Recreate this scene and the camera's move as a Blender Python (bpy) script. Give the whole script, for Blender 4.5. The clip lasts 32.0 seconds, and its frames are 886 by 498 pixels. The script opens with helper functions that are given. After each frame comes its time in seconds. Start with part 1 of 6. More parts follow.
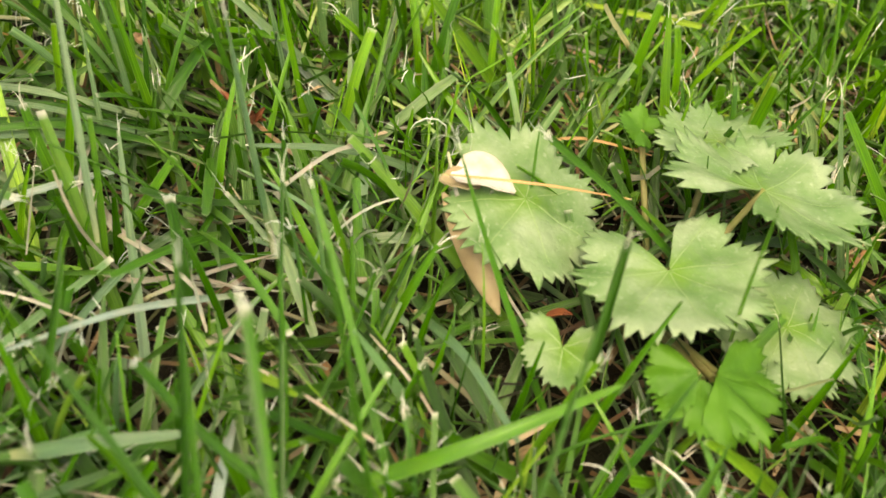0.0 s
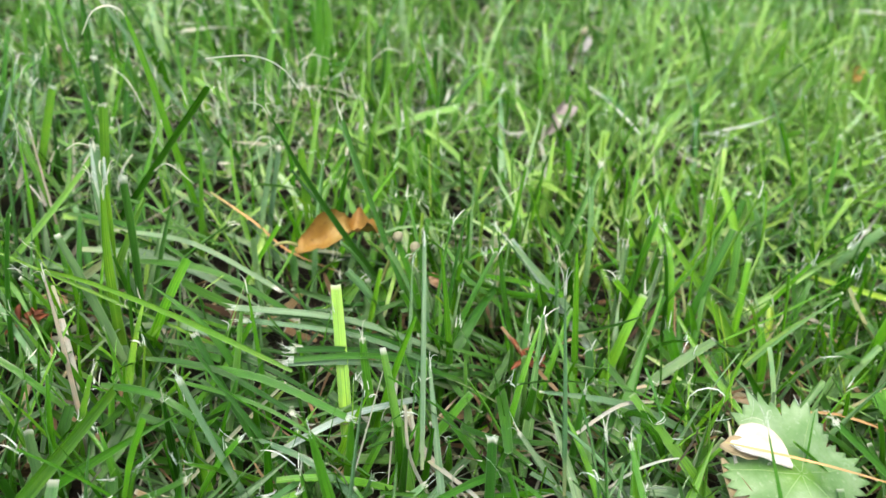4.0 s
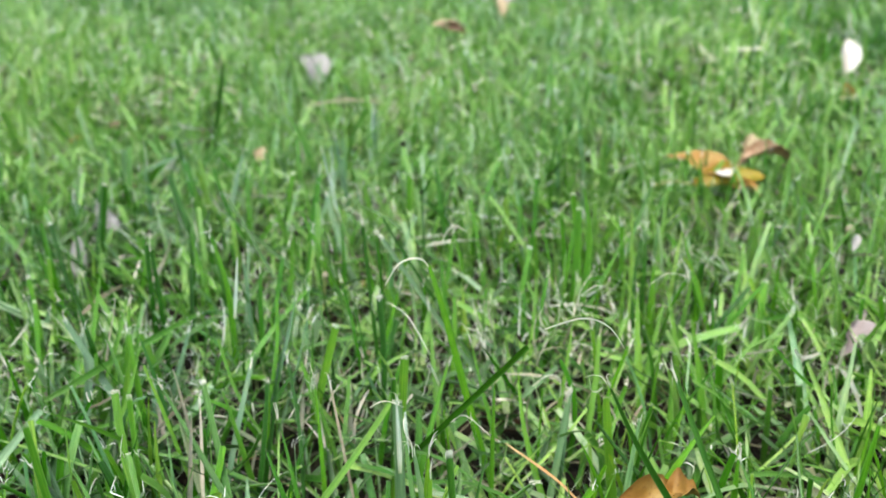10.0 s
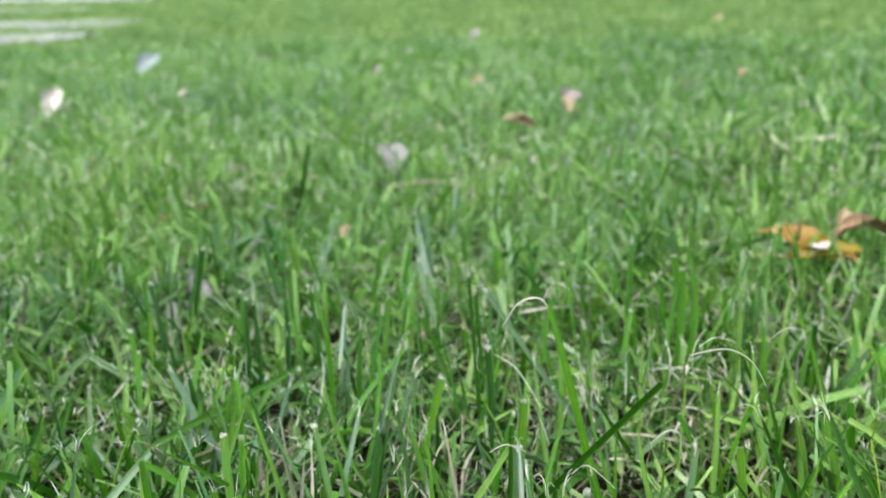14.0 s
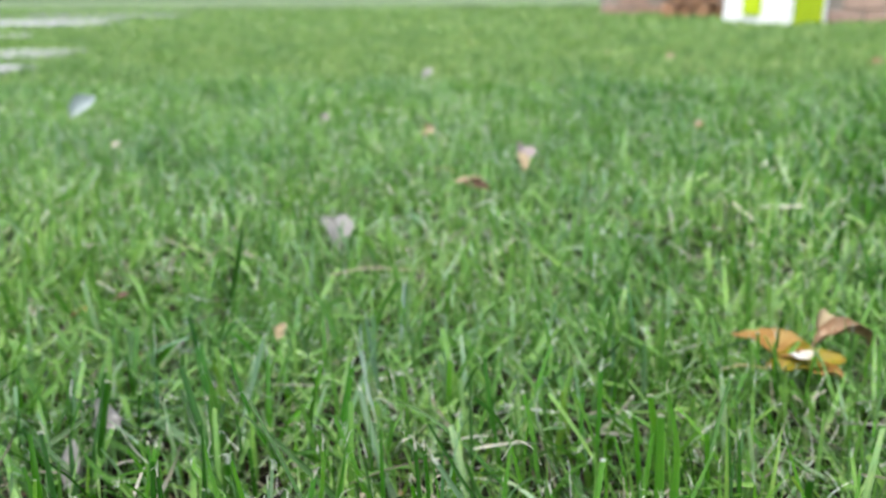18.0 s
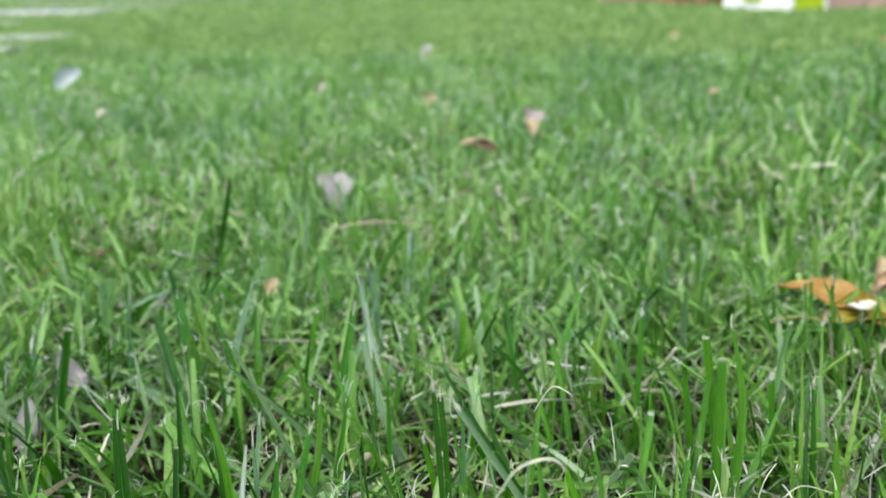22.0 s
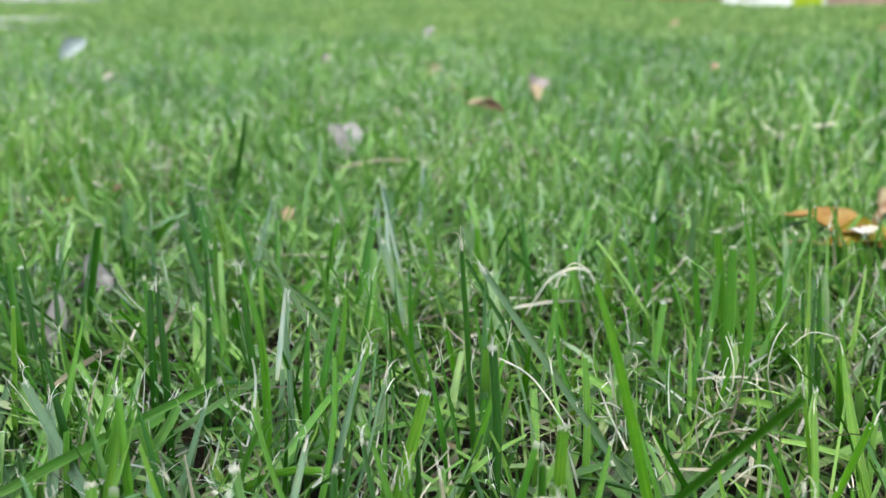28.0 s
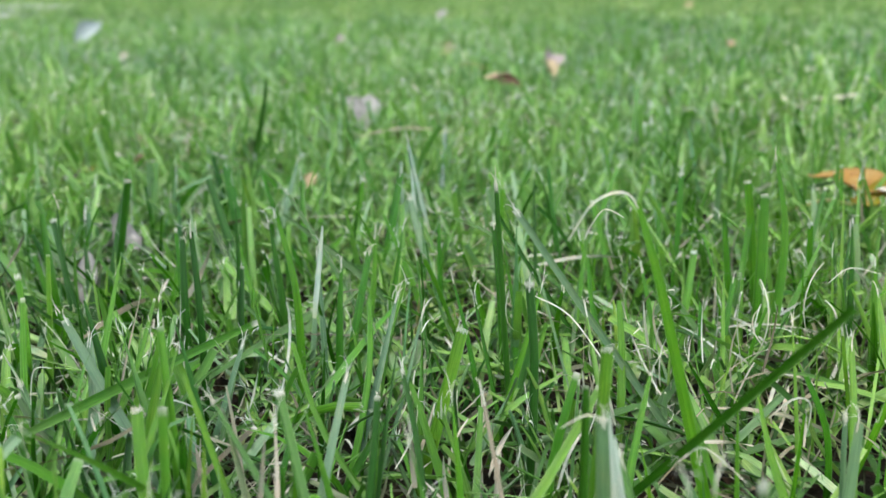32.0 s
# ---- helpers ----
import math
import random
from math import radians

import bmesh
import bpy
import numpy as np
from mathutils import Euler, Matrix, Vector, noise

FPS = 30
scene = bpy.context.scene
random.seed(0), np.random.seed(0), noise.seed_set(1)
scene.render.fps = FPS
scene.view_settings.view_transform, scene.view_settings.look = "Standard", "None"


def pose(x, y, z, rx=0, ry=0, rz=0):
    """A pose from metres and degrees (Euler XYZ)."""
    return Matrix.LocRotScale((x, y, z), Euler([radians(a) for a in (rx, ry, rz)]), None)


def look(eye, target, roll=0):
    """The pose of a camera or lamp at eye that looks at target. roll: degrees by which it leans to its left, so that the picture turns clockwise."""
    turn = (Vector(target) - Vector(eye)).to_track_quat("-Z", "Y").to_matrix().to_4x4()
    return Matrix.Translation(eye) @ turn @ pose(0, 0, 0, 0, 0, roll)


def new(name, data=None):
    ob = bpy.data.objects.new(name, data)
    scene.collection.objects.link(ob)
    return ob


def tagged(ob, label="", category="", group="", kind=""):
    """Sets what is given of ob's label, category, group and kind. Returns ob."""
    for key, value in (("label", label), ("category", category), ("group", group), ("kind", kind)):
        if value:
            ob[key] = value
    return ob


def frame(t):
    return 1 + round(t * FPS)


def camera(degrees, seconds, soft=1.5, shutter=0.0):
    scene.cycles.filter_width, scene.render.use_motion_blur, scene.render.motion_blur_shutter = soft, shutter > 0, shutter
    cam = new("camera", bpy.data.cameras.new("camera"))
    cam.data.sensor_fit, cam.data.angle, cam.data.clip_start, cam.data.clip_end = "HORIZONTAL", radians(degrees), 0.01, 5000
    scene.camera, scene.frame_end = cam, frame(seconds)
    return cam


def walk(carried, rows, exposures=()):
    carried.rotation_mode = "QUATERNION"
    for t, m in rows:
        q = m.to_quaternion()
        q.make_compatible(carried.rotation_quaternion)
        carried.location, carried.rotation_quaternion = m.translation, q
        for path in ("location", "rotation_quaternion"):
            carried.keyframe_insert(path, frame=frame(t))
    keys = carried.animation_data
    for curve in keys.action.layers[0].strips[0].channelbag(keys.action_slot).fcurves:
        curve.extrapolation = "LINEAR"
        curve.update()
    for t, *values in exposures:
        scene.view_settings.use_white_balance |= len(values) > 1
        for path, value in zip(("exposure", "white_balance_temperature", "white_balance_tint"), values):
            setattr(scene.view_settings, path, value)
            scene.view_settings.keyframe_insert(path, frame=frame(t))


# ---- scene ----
cam = camera(57.8, 32.0)
PATH = [
    (0, (0.136, -0.046, 0.146), (0.691, 1.124, -1.378), 10.3),
    (0.5, (0.126, -0.046, 0.147), (0.624, 1.137, -1.388), 10.0),
    (1, (0.122, -0.044, 0.156), (0.567, 1.222, -1.327), 8.0),
    (1.5, (0.117, -0.042, 0.163), (0.532, 1.281, -1.279), 7.3),
    (2, (0.105, -0.045, 0.166), (0.511, 1.342, -1.217), 7.7),
    (2.5, (0.1, -0.046, 0.168), (0.485, 1.398, -1.161), 7.3),
    (3, (0.095, -0.044, 0.168), (0.459, 1.441, -1.122), 7.4),
    (3.5, (0.094, -0.044, 0.167), (0.437, 1.48, -1.082), 7.6),
    (5.5, (0.089, -0.044, 0.167), (0.367, 1.586, -0.959), 5.1),
    (6, (0.088, -0.044, 0.166), (0.32, 1.602, -0.946), 4.1),
    (6.5, (0.084, -0.044, 0.164), (0.266, 1.615, -0.94), 3.3),
    (7, (0.081, -0.04, 0.165), (0.216, 1.628, -0.93), 2.0),
    (7.5, (0.073, -0.033, 0.167), (0.183, 1.639, -0.924), 1.6),
    (8, (0.065, -0.023, 0.172), (0.133, 1.67, -0.891), 1.1),
    (8.5, (0.062, -0.02, 0.171), (0.095, 1.688, -0.869), 0.6),
    (9, (0.063, -0.016, 0.17), (0.077, 1.709, -0.843), 0.2),
    (9.5, (0.055, -0.011, 0.175), (0.055, 1.741, -0.789), -0.1),
    (10, (0.049, -0.011, 0.18), (0.04, 1.76, -0.749), -0.2),
    (10.5, (0.047, -0.009, 0.173), (0.029, 1.776, -0.728), -0.4),
    (11, (0.041, -0.006, 0.167), (0.013, 1.79, -0.712), -0.3),
    (11.5, (0.039, -0.005, 0.161), (0.003, 1.804, -0.691), -0.1),
    (12, (0.035, -0.004, 0.16), (-0.027, 1.808, -0.683), -0.4),
    (12.5, (0.032, -0.009, 0.161), (-0.066, 1.809, -0.666), -1.0),
    (13, (0.031, -0.013, 0.158), (-0.091, 1.825, -0.622), -1.5),
    (13.5, (0.03, -0.015, 0.158), (-0.09, 1.848, -0.56), -1.4),
    (14, (0.03, -0.016, 0.161), (-0.096, 1.864, -0.51), -1.3),
    (14.5, (0.028, -0.013, 0.166), (-0.084, 1.879, -0.472), -1.2),
    (16.5, (0.04, 0.018, 0.179), (0.009, 1.933, -0.398), -0.8),
    (17, (0.039, 0.024, 0.184), (0.022, 1.939, -0.392), -0.6),
    (17.5, (0.034, 0.029, 0.188), (0.029, 1.938, -0.409), -0.6),
    (18, (0.031, 0.034, 0.184), (0.019, 1.936, -0.435), -0.4),
    (18.5, (0.038, 0.038, 0.181), (0.009, 1.935, -0.453), -0.4),
    (19, (0.042, 0.043, 0.178), (0.003, 1.938, -0.46), -0.3),
    (19.5, (0.038, 0.053, 0.172), (0.007, 1.948, -0.465), -0.7),
    (20, (0.035, 0.056, 0.165), (0.01, 1.952, -0.472), -0.6),
    (20.5, (0.031, 0.062, 0.163), (0.015, 1.959, -0.471), -0.8),
    (21, (0.027, 0.066, 0.155), (0.016, 1.964, -0.475), -0.7),
    (21.5, (0.027, 0.066, 0.153), (0.019, 1.963, -0.482), -0.5),
    (22, (0.025, 0.066, 0.151), (0.019, 1.964, -0.481), -0.6),
    (22.5, (0.023, 0.062, 0.143), (0.021, 1.958, -0.494), -0.4),
    (23, (0.021, 0.059, 0.138), (0.023, 1.953, -0.505), -0.2),
    (23.5, (0.021, 0.057, 0.135), (0.026, 1.949, -0.511), 0.1),
    (24, (0.02, 0.054, 0.136), (0.026, 1.947, -0.51), 0.1),
    (24.5, (0.02, 0.054, 0.136), (0.029, 1.947, -0.51), 0.1),
    (25, (0.019, 0.054, 0.135), (0.031, 1.945, -0.514), 0.1),
    (25.5, (0.02, 0.053, 0.132), (0.033, 1.942, -0.523), 0.2),
    (26, (0.02, 0.052, 0.13), (0.029, 1.939, -0.531), 0.1),
    (26.5, (0.02, 0.05, 0.127), (0.027, 1.937, -0.536), 0.2),
    (28.5, (0.017, 0.048, 0.124), (0.021, 1.947, -0.501), 0.2),
    (29, (0.019, 0.047, 0.12), (0.024, 1.95, -0.497), 0.4),
    (29.5, (0.016, 0.048, 0.121), (0.019, 1.95, -0.497), 0.1),
    (30, (0.013, 0.047, 0.12), (0.013, 1.947, -0.506), -0.2),
    (30.5, (0.012, 0.047, 0.119), (0.01, 1.943, -0.517), -0.4),
    (31, (0.012, 0.046, 0.118), (0.008, 1.939, -0.528), -0.4),
    (31.5, (0.011, 0.045, 0.116), (-0.009, 1.935, -0.538), -0.5),
    (32, (0.012, 0.045, 0.115), (-0.009, 1.932, -0.548), -0.3),
]
walk(cam, [(t, look(eye, target, roll)) for t, eye, target, roll in PATH],
     exposures=[(0, 1.63, 10300, 6), (1.2, 1.71, 11200, 4), (2.0, 1.79, 8150, 3), (3.0, 1.78, 6950, 3), (8.5, 1.74, 6700, 4), (13.0, 1.46, 6640, 5), (18.0, 1.40, 6560, 7), (25.0, 1.37, 6600, 5), (32.0, 1.38, 6560, 5)])

# ---- depth of field: a phone lens focused on the near grass ----
cam.data.dof.use_dof = True
cam.data.dof.focus_distance = 0.180
cam.data.dof.aperture_fstop = 16.0

# ---- world and sun: bright overcast ----
world = bpy.data.worlds.new("sky")
scene.world = world
world.use_nodes = True
wn = world.node_tree.nodes
sky = wn.new("ShaderNodeTexSky")
sky.sky_type, sky.sun_disc = "NISHITA", False
sky.sun_elevation, sky.sun_rotation = radians(70), radians(219)
sky.air_density, sky.dust_density = 1.0, 4.0
wn["Background"].inputs["Strength"].default_value = 0.15
veil = wn.new("ShaderNodeHueSaturation")
veil.inputs["Saturation"].default_value = 0.7
world.node_tree.links.new(sky.outputs["Color"], veil.inputs["Color"])
world.node_tree.links.new(veil.outputs["Color"], wn["Background"].inputs["Color"])
sun = new("sun", bpy.data.lights.new("sun", "SUN"))
sun.data.energy, sun.data.angle, sun.data.color = 0.9, radians(40), (1.0, 0.97, 0.92)
sun.matrix_world = look((-0.7, -0.86, 3.0), (0, 0, 0))


# ---- materials ----
def nodes_of(name, rough=0.6, spec=0.35):
    m = bpy.data.materials.new(name)
    m.use_nodes = True
    b = m.node_tree.nodes["Principled BSDF"]
    b.inputs["Roughness"].default_value = rough
    b.inputs["Specular IOR Level"].default_value = spec
    return m, m.node_tree, b


def ramp(nt, stops, fac=None, constant=False):
    r = nt.nodes.new("ShaderNodeValToRGB")
    r.color_ramp.interpolation = "CONSTANT" if constant else "LINEAR"
    e = r.color_ramp.elements
    while len(e) < len(stops):
        e.new(0.5)
    for el, (p, c) in zip(e, stops):
        el.position, el.color = p, (*c, 1) if len(c) == 3 else c
    if fac:
        nt.links.new(fac, r.inputs["Fac"])
    return r.outputs["Color"]


def mixed(nt, fac, a, b, kind="MIX"):
    m = nt.nodes.new("ShaderNodeMix")
    m.data_type, m.blend_type = "RGBA", kind
    for sock, v in (("Factor", fac), ("A", a), ("B", b)):
        i = [s for s in m.inputs if s.name == sock and s.type == ("VALUE" if sock == "Factor" else "RGBA")][0]
        if isinstance(v, (int, float)):
            i.default_value = v
        elif isinstance(v, tuple):
            i.default_value = (*v, 1)
        else:
            nt.links.new(v, i)
    return [s for s in m.outputs if s.type == "RGBA"][0]


def calc(nt, op, a, b=0.0, clamp=False):
    m = nt.nodes.new("ShaderNodeMath")
    m.operation, m.use_clamp = op, clamp
    for i, v in enumerate((a, b)):
        if isinstance(v, (int, float)):
            m.inputs[i].default_value = v
        else:
            nt.links.new(v, m.inputs[i])
    return m.outputs[0]


def noise_at(nt, scale, detail=3.0, coord="Object", stretch=None, rough=0.55):
    tc = nt.nodes.new("ShaderNodeTexCoord")
    src = tc.outputs[coord]
    if stretch:
        mp = nt.nodes.new("ShaderNodeMapping")
        mp.inputs["Scale"].default_value = stretch
        nt.links.new(src, mp.inputs["Vector"])
        src = mp.outputs["Vector"]
    n = nt.nodes.new("ShaderNodeTexNoise")
    n.inputs["Scale"].default_value, n.inputs["Detail"].default_value, n.inputs["Roughness"].default_value = scale, detail, rough
    nt.links.new(src, n.inputs["Vector"])
    return n.outputs["Fac"]


def bumped(nt, b, height, strength=0.3, dist=0.001):
    bp = nt.nodes.new("ShaderNodeBump")
    bp.inputs["Strength"].default_value, bp.inputs["Distance"].default_value = strength, dist
    nt.links.new(height, bp.inputs["Height"])
    nt.links.new(bp.outputs["Normal"], b.inputs["Normal"])


def see_through(nt, b, colour, amount):
    """Adds the light that comes through a thin leaf."""
    tr = nt.nodes.new("ShaderNodeBsdfTranslucent")
    nt.links.new(colour, tr.inputs["Color"])
    mx = nt.nodes.new("ShaderNodeMixShader")
    mx.inputs["Fac"].default_value = amount
    nt.links.new(b.outputs[0], mx.inputs[1])
    nt.links.new(tr.outputs[0], mx.inputs[2])
    nt.links.new(mx.outputs[0], nt.nodes["Material Output"].inputs["Surface"])


def grass_material(name, greens, tip=(0.44, 0.45, 0.38), tip_from=0.935, through_light=0.24, per_object=False, rough=0.27, sheath=0.75, living=True, gloss=0.45):
    """A blade: v of the UV runs from base to tip, u across it."""
    m, nt, b = nodes_of(name, rough, gloss)
    if per_object:
        rnd = nt.nodes.new("ShaderNodeObjectInfo").outputs["Random"]
    else:
        rnd = nt.nodes.new("ShaderNodeNewGeometry").outputs["Random Per Island"]
    col = ramp(nt, greens, rnd)
    # patches of a yellower grass, most of them to the east of the walk
    at = nt.nodes.new("ShaderNodeSeparateXYZ")
    nt.links.new(nt.nodes.new("ShaderNodeTexCoord").outputs["Object"], at.inputs[0])
    east = calc(nt, "MULTIPLY", calc(nt, "SUBTRACT", calc(nt, "ADD", at.outputs[0], calc(nt, "MULTIPLY", noise_at(nt, 9.0, 2.0), 0.36)), 0.175), 4.0, clamp=True)
    east = calc(nt, "MULTIPLY", east, calc(nt, "SUBTRACT", 1.5, calc(nt, "MULTIPLY", at.outputs[1], 4.0), clamp=True))
    east = calc(nt, "MULTIPLY", east, calc(nt, "MULTIPLY", calc(nt, "ADD", at.outputs[1], 0.01), 12.0, clamp=True))
    col = mixed(nt, calc(nt, "MULTIPLY", east, (0.6 if per_object else 1.0) if living else 0.0), col, mixed(nt, 1.0, col, (1.52, 1.27, 1.0), "MULTIPLY"))
    # broad tonal patches over the lawn
    col = mixed(nt, 1.0, col, ramp(nt, [(0.36, (0.76, 0.84, 0.88)), (0.5, (1.0, 1.0, 1.0)), (0.64, (1.16, 1.08, 1.02))], noise_at(nt, 5.5, 3.0)), "MULTIPLY")
    sep = nt.nodes.new("ShaderNodeSeparateXYZ")
    nt.links.new(nt.nodes.new("ShaderNodeUVMap").outputs[0], sep.inputs[0])
    u, v = sep.outputs[0], sep.outputs[1]
    veins = calc(nt, "SINE", calc(nt, "MULTIPLY", u, 44.0))
    vein_amt = calc(nt, "MULTIPLY_ADD", veins, 0.11)
    nt.nodes[-1].inputs[2].default_value = 0.11
    col = mixed(nt, vein_amt, col, mixed(nt, 1.0, col, (1.55, 1.35, 1.5), "MULTIPLY"))
    blotch = noise_at(nt, 260.0, 3.0)
    col = mixed(nt, ramp(nt, [(0.42, (0, 0, 0)), (0.72, (0.55, 0.55, 0.55))], blotch), col, mixed(nt, 1.0, col, (1.5, 1.12, 1.0), "MULTIPLY"))
    # a pale midrib and long faint streaks
    rib = calc(nt, "SUBTRACT", 1.0, calc(nt, "MULTIPLY", calc(nt, "ABSOLUTE", calc(nt, "SUBTRACT", u, 0.5)), 9.0), clamp=True)
    col = mixed(nt, calc(nt, "MULTIPLY", rib, 0.25), col, mixed(nt, 1.0, col, (1.7, 1.45, 1.7), "MULTIPLY"))
    # streaks that run along the blade, each blade its own, and a thin pale rim
    place = nt.nodes.new("ShaderNodeCombineXYZ")
    nt.links.new(calc(nt, "MULTIPLY", u, 16.0), place.inputs[0])
    nt.links.new(calc(nt, "MULTIPLY", v, 2.6), place.inputs[1])
    nt.links.new(calc(nt, "MULTIPLY", rnd, 91.0), place.inputs[2])
    streak = nt.nodes.new("ShaderNodeTexNoise")
    streak.inputs["Scale"].default_value, streak.inputs["Detail"].default_value = 1.0, 4.0
    nt.links.new(place.outputs[0], streak.inputs["Vector"])
    col = mixed(nt, 1.0, col, ramp(nt, [(0.30, (0.52, 0.60, 0.54)), (0.5, (0.98, 1.02, 0.94)), (0.70, (1.46, 1.38, 1.32))], streak.outputs[0]), "MULTIPLY")
    # pale rim: the rough blade edge plus a highlight put into the colour
    rim = calc(nt, "MULTIPLY", calc(nt, "SUBTRACT", calc(nt, "ABSOLUTE", calc(nt, "SUBTRACT", u, 0.5)), 0.44), 12.0, clamp=True)
    col = mixed(nt, calc(nt, "MULTIPLY", rim, 0.34), col, (0.30, 0.36, 0.24))
    # pale sheath at the base, torn and dried tip
    low = ramp(nt, [(0.0, (sheath,) * 3), (0.22, (0, 0, 0))], v)
    col = mixed(nt, low, col, (0.30, 0.32, 0.16))
    second = calc(nt, "FRACT", calc(nt, "MULTIPLY", rnd, 37.7))
    dried = calc(nt, "MULTIPLY", calc(nt, "SUBTRACT", v, calc(nt, "SUBTRACT", 1.0, calc(nt, "MULTIPLY", calc(nt, "POWER", second, 2.5), 1.0 - tip_from))), 26.0, clamp=True)
    col = mixed(nt, dried, col, tip)
    nt.links.new(col, b.inputs["Base Color"])
    # some blades are waxy, some dull
    nt.links.new(calc(nt, "ADD", rough - 0.10, calc(nt, "MULTIPLY", second, 0.26)), b.inputs["Roughness"])
    bumped(nt, b, calc(nt, "ADD", veins, calc(nt, "MULTIPLY", streak.outputs[0], 1.5)), 0.35, 0.0002)
    lit = mixed(nt, 1.0, col, (1.0, 1.3, 0.6), "MULTIPLY")
    see_through(nt, b, lit, through_light)
    return m


# pale bluish stops near 0.89: glaucous undersides and sky sheen put into colour
GREENS = [(0.0, (0.011, 0.068, 0.003)), (0.28, (0.024, 0.112, 0.005)), (0.56, (0.048, 0.180, 0.010)), (0.75, (0.083, 0.238, 0.018)),
          (0.83, (0.048, 0.158, 0.046)), (0.89, (0.132, 0.268, 0.165)), (0.94, (0.099, 0.250, 0.021)), (1.0, (0.163, 0.290, 0.049))]
# greens darkened to hold the shade low between the standing blades
MATTED_SHADED = [(0.0, (0.009, 0.048, 0.003)), (0.45, (0.021, 0.091, 0.006)), (0.75, (0.038, 0.129, 0.011)), (0.86, (0.039, 0.117, 0.034)),
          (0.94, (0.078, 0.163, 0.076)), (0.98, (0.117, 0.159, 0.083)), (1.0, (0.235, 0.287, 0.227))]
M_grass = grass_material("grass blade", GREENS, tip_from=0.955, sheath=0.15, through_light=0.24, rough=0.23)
M_matted_shaded = grass_material("shaded matted grass", MATTED_SHADED, tip_from=0.95, sheath=0.1, through_light=0.22, rough=0.36, gloss=0.6)
M_blade = grass_material("single blade", [(0.0, (0.025, 0.122, 0.008)), (1.0, (0.061, 0.195, 0.014))], per_object=True, sheath=0.15)
M_blade_dark = grass_material("dark blade", [(0.0, (0.011, 0.062, 0.005)), (1.0, (0.027, 0.112, 0.008))], per_object=True, rough=0.30, sheath=0.1, through_light=0.18)
M_blade_light = grass_material("light blade", [(0.0, (0.049, 0.160, 0.012)), (1.0, (0.083, 0.212, 0.022))], per_object=True, sheath=0.15, through_light=0.28)
M_waxy = grass_material("waxy pale blade", [(0.0, (0.200, 0.290, 0.260)), (1.0, (0.300, 0.385, 0.370))], per_object=True, living=False, gloss=0.75)
M_straw_one = grass_material("dead blade", [(0.0, (0.230, 0.212, 0.176)), (1.0, (0.410, 0.400, 0.372))], per_object=True, through_light=0.2, rough=0.55, living=False)
M_orange_straw = grass_material("orange stalk", [(0.0, (0.34, 0.18, 0.07)), (1.0, (0.48, 0.31, 0.16))], per_object=True, through_light=0.15, rough=0.6, living=False)
M_blue = grass_material("blue-green blade", [(0.0, (0.050, 0.128, 0.062)), (1.0, (0.115, 0.210, 0.125))], per_object=True, gloss=0.75)
# the same grass, its brighter look at a flat view put into the greens
FAR_LIGHTENED = [(0.0, (0.062, 0.177, 0.029)), (0.4, (0.114, 0.266, 0.053)), (0.78, (0.176, 0.335, 0.088)), (0.86, (0.121, 0.245, 0.121)), (0.93, (0.220, 0.348, 0.225)), (1.0, (0.178, 0.322, 0.100))]
M_far_lightened = grass_material("lightened far grass", FAR_LIGHTENED, tip_from=0.985, rough=0.27, through_light=0.27, gloss=0.55)
# paler, greyer greens that carry the haze of distance in their colour
DISTANT_HAZED = [(0.0, (0.095, 0.196, 0.052)), (0.4, (0.140, 0.262, 0.079)), (0.8, (0.197, 0.316, 0.116)), (1.0, (0.292, 0.364, 0.192))]
M_distant_hazed = grass_material("hazed distant grass", DISTANT_HAZED, tip_from=0.985, rough=0.5, through_light=0.35)
M_straw = grass_material("straw", [(0.0, (0.060, 0.056, 0.036)), (0.40, (0.135, 0.138, 0.095)), (0.75, (0.245, 0.262, 0.220)), (1.0, (0.46, 0.50, 0.475))], through_light=0.15, sheath=0.0, rough=0.55, living=False)
M_stub = grass_material("bleached stub", [(0.0, (0.260, 0.240, 0.212)), (0.5, (0.400, 0.385, 0.360)), (1.0, (0.580, 0.575, 0.560))], through_light=0.2, sheath=0.0, rough=0.5, living=False)
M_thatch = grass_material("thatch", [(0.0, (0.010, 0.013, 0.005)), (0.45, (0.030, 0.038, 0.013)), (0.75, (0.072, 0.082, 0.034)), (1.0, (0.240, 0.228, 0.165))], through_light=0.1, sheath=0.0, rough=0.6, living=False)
M_chip = grass_material("brown straw crumb", [(0.0, (0.045, 0.024, 0.012)), (0.35, (0.110, 0.062, 0.030)), (0.65, (0.210, 0.130, 0.070)), (0.85, (0.300, 0.220, 0.130)), (1.0, (0.460, 0.400, 0.310))], through_light=0.15, sheath=0.0, rough=0.6, living=False)
M_fibre = grass_material("torn fibre", [(0.0, (0.340, 0.378, 0.350)), (1.0, (0.544, 0.598, 0.607))], through_light=0.2, sheath=0.0, rough=0.5, living=False)


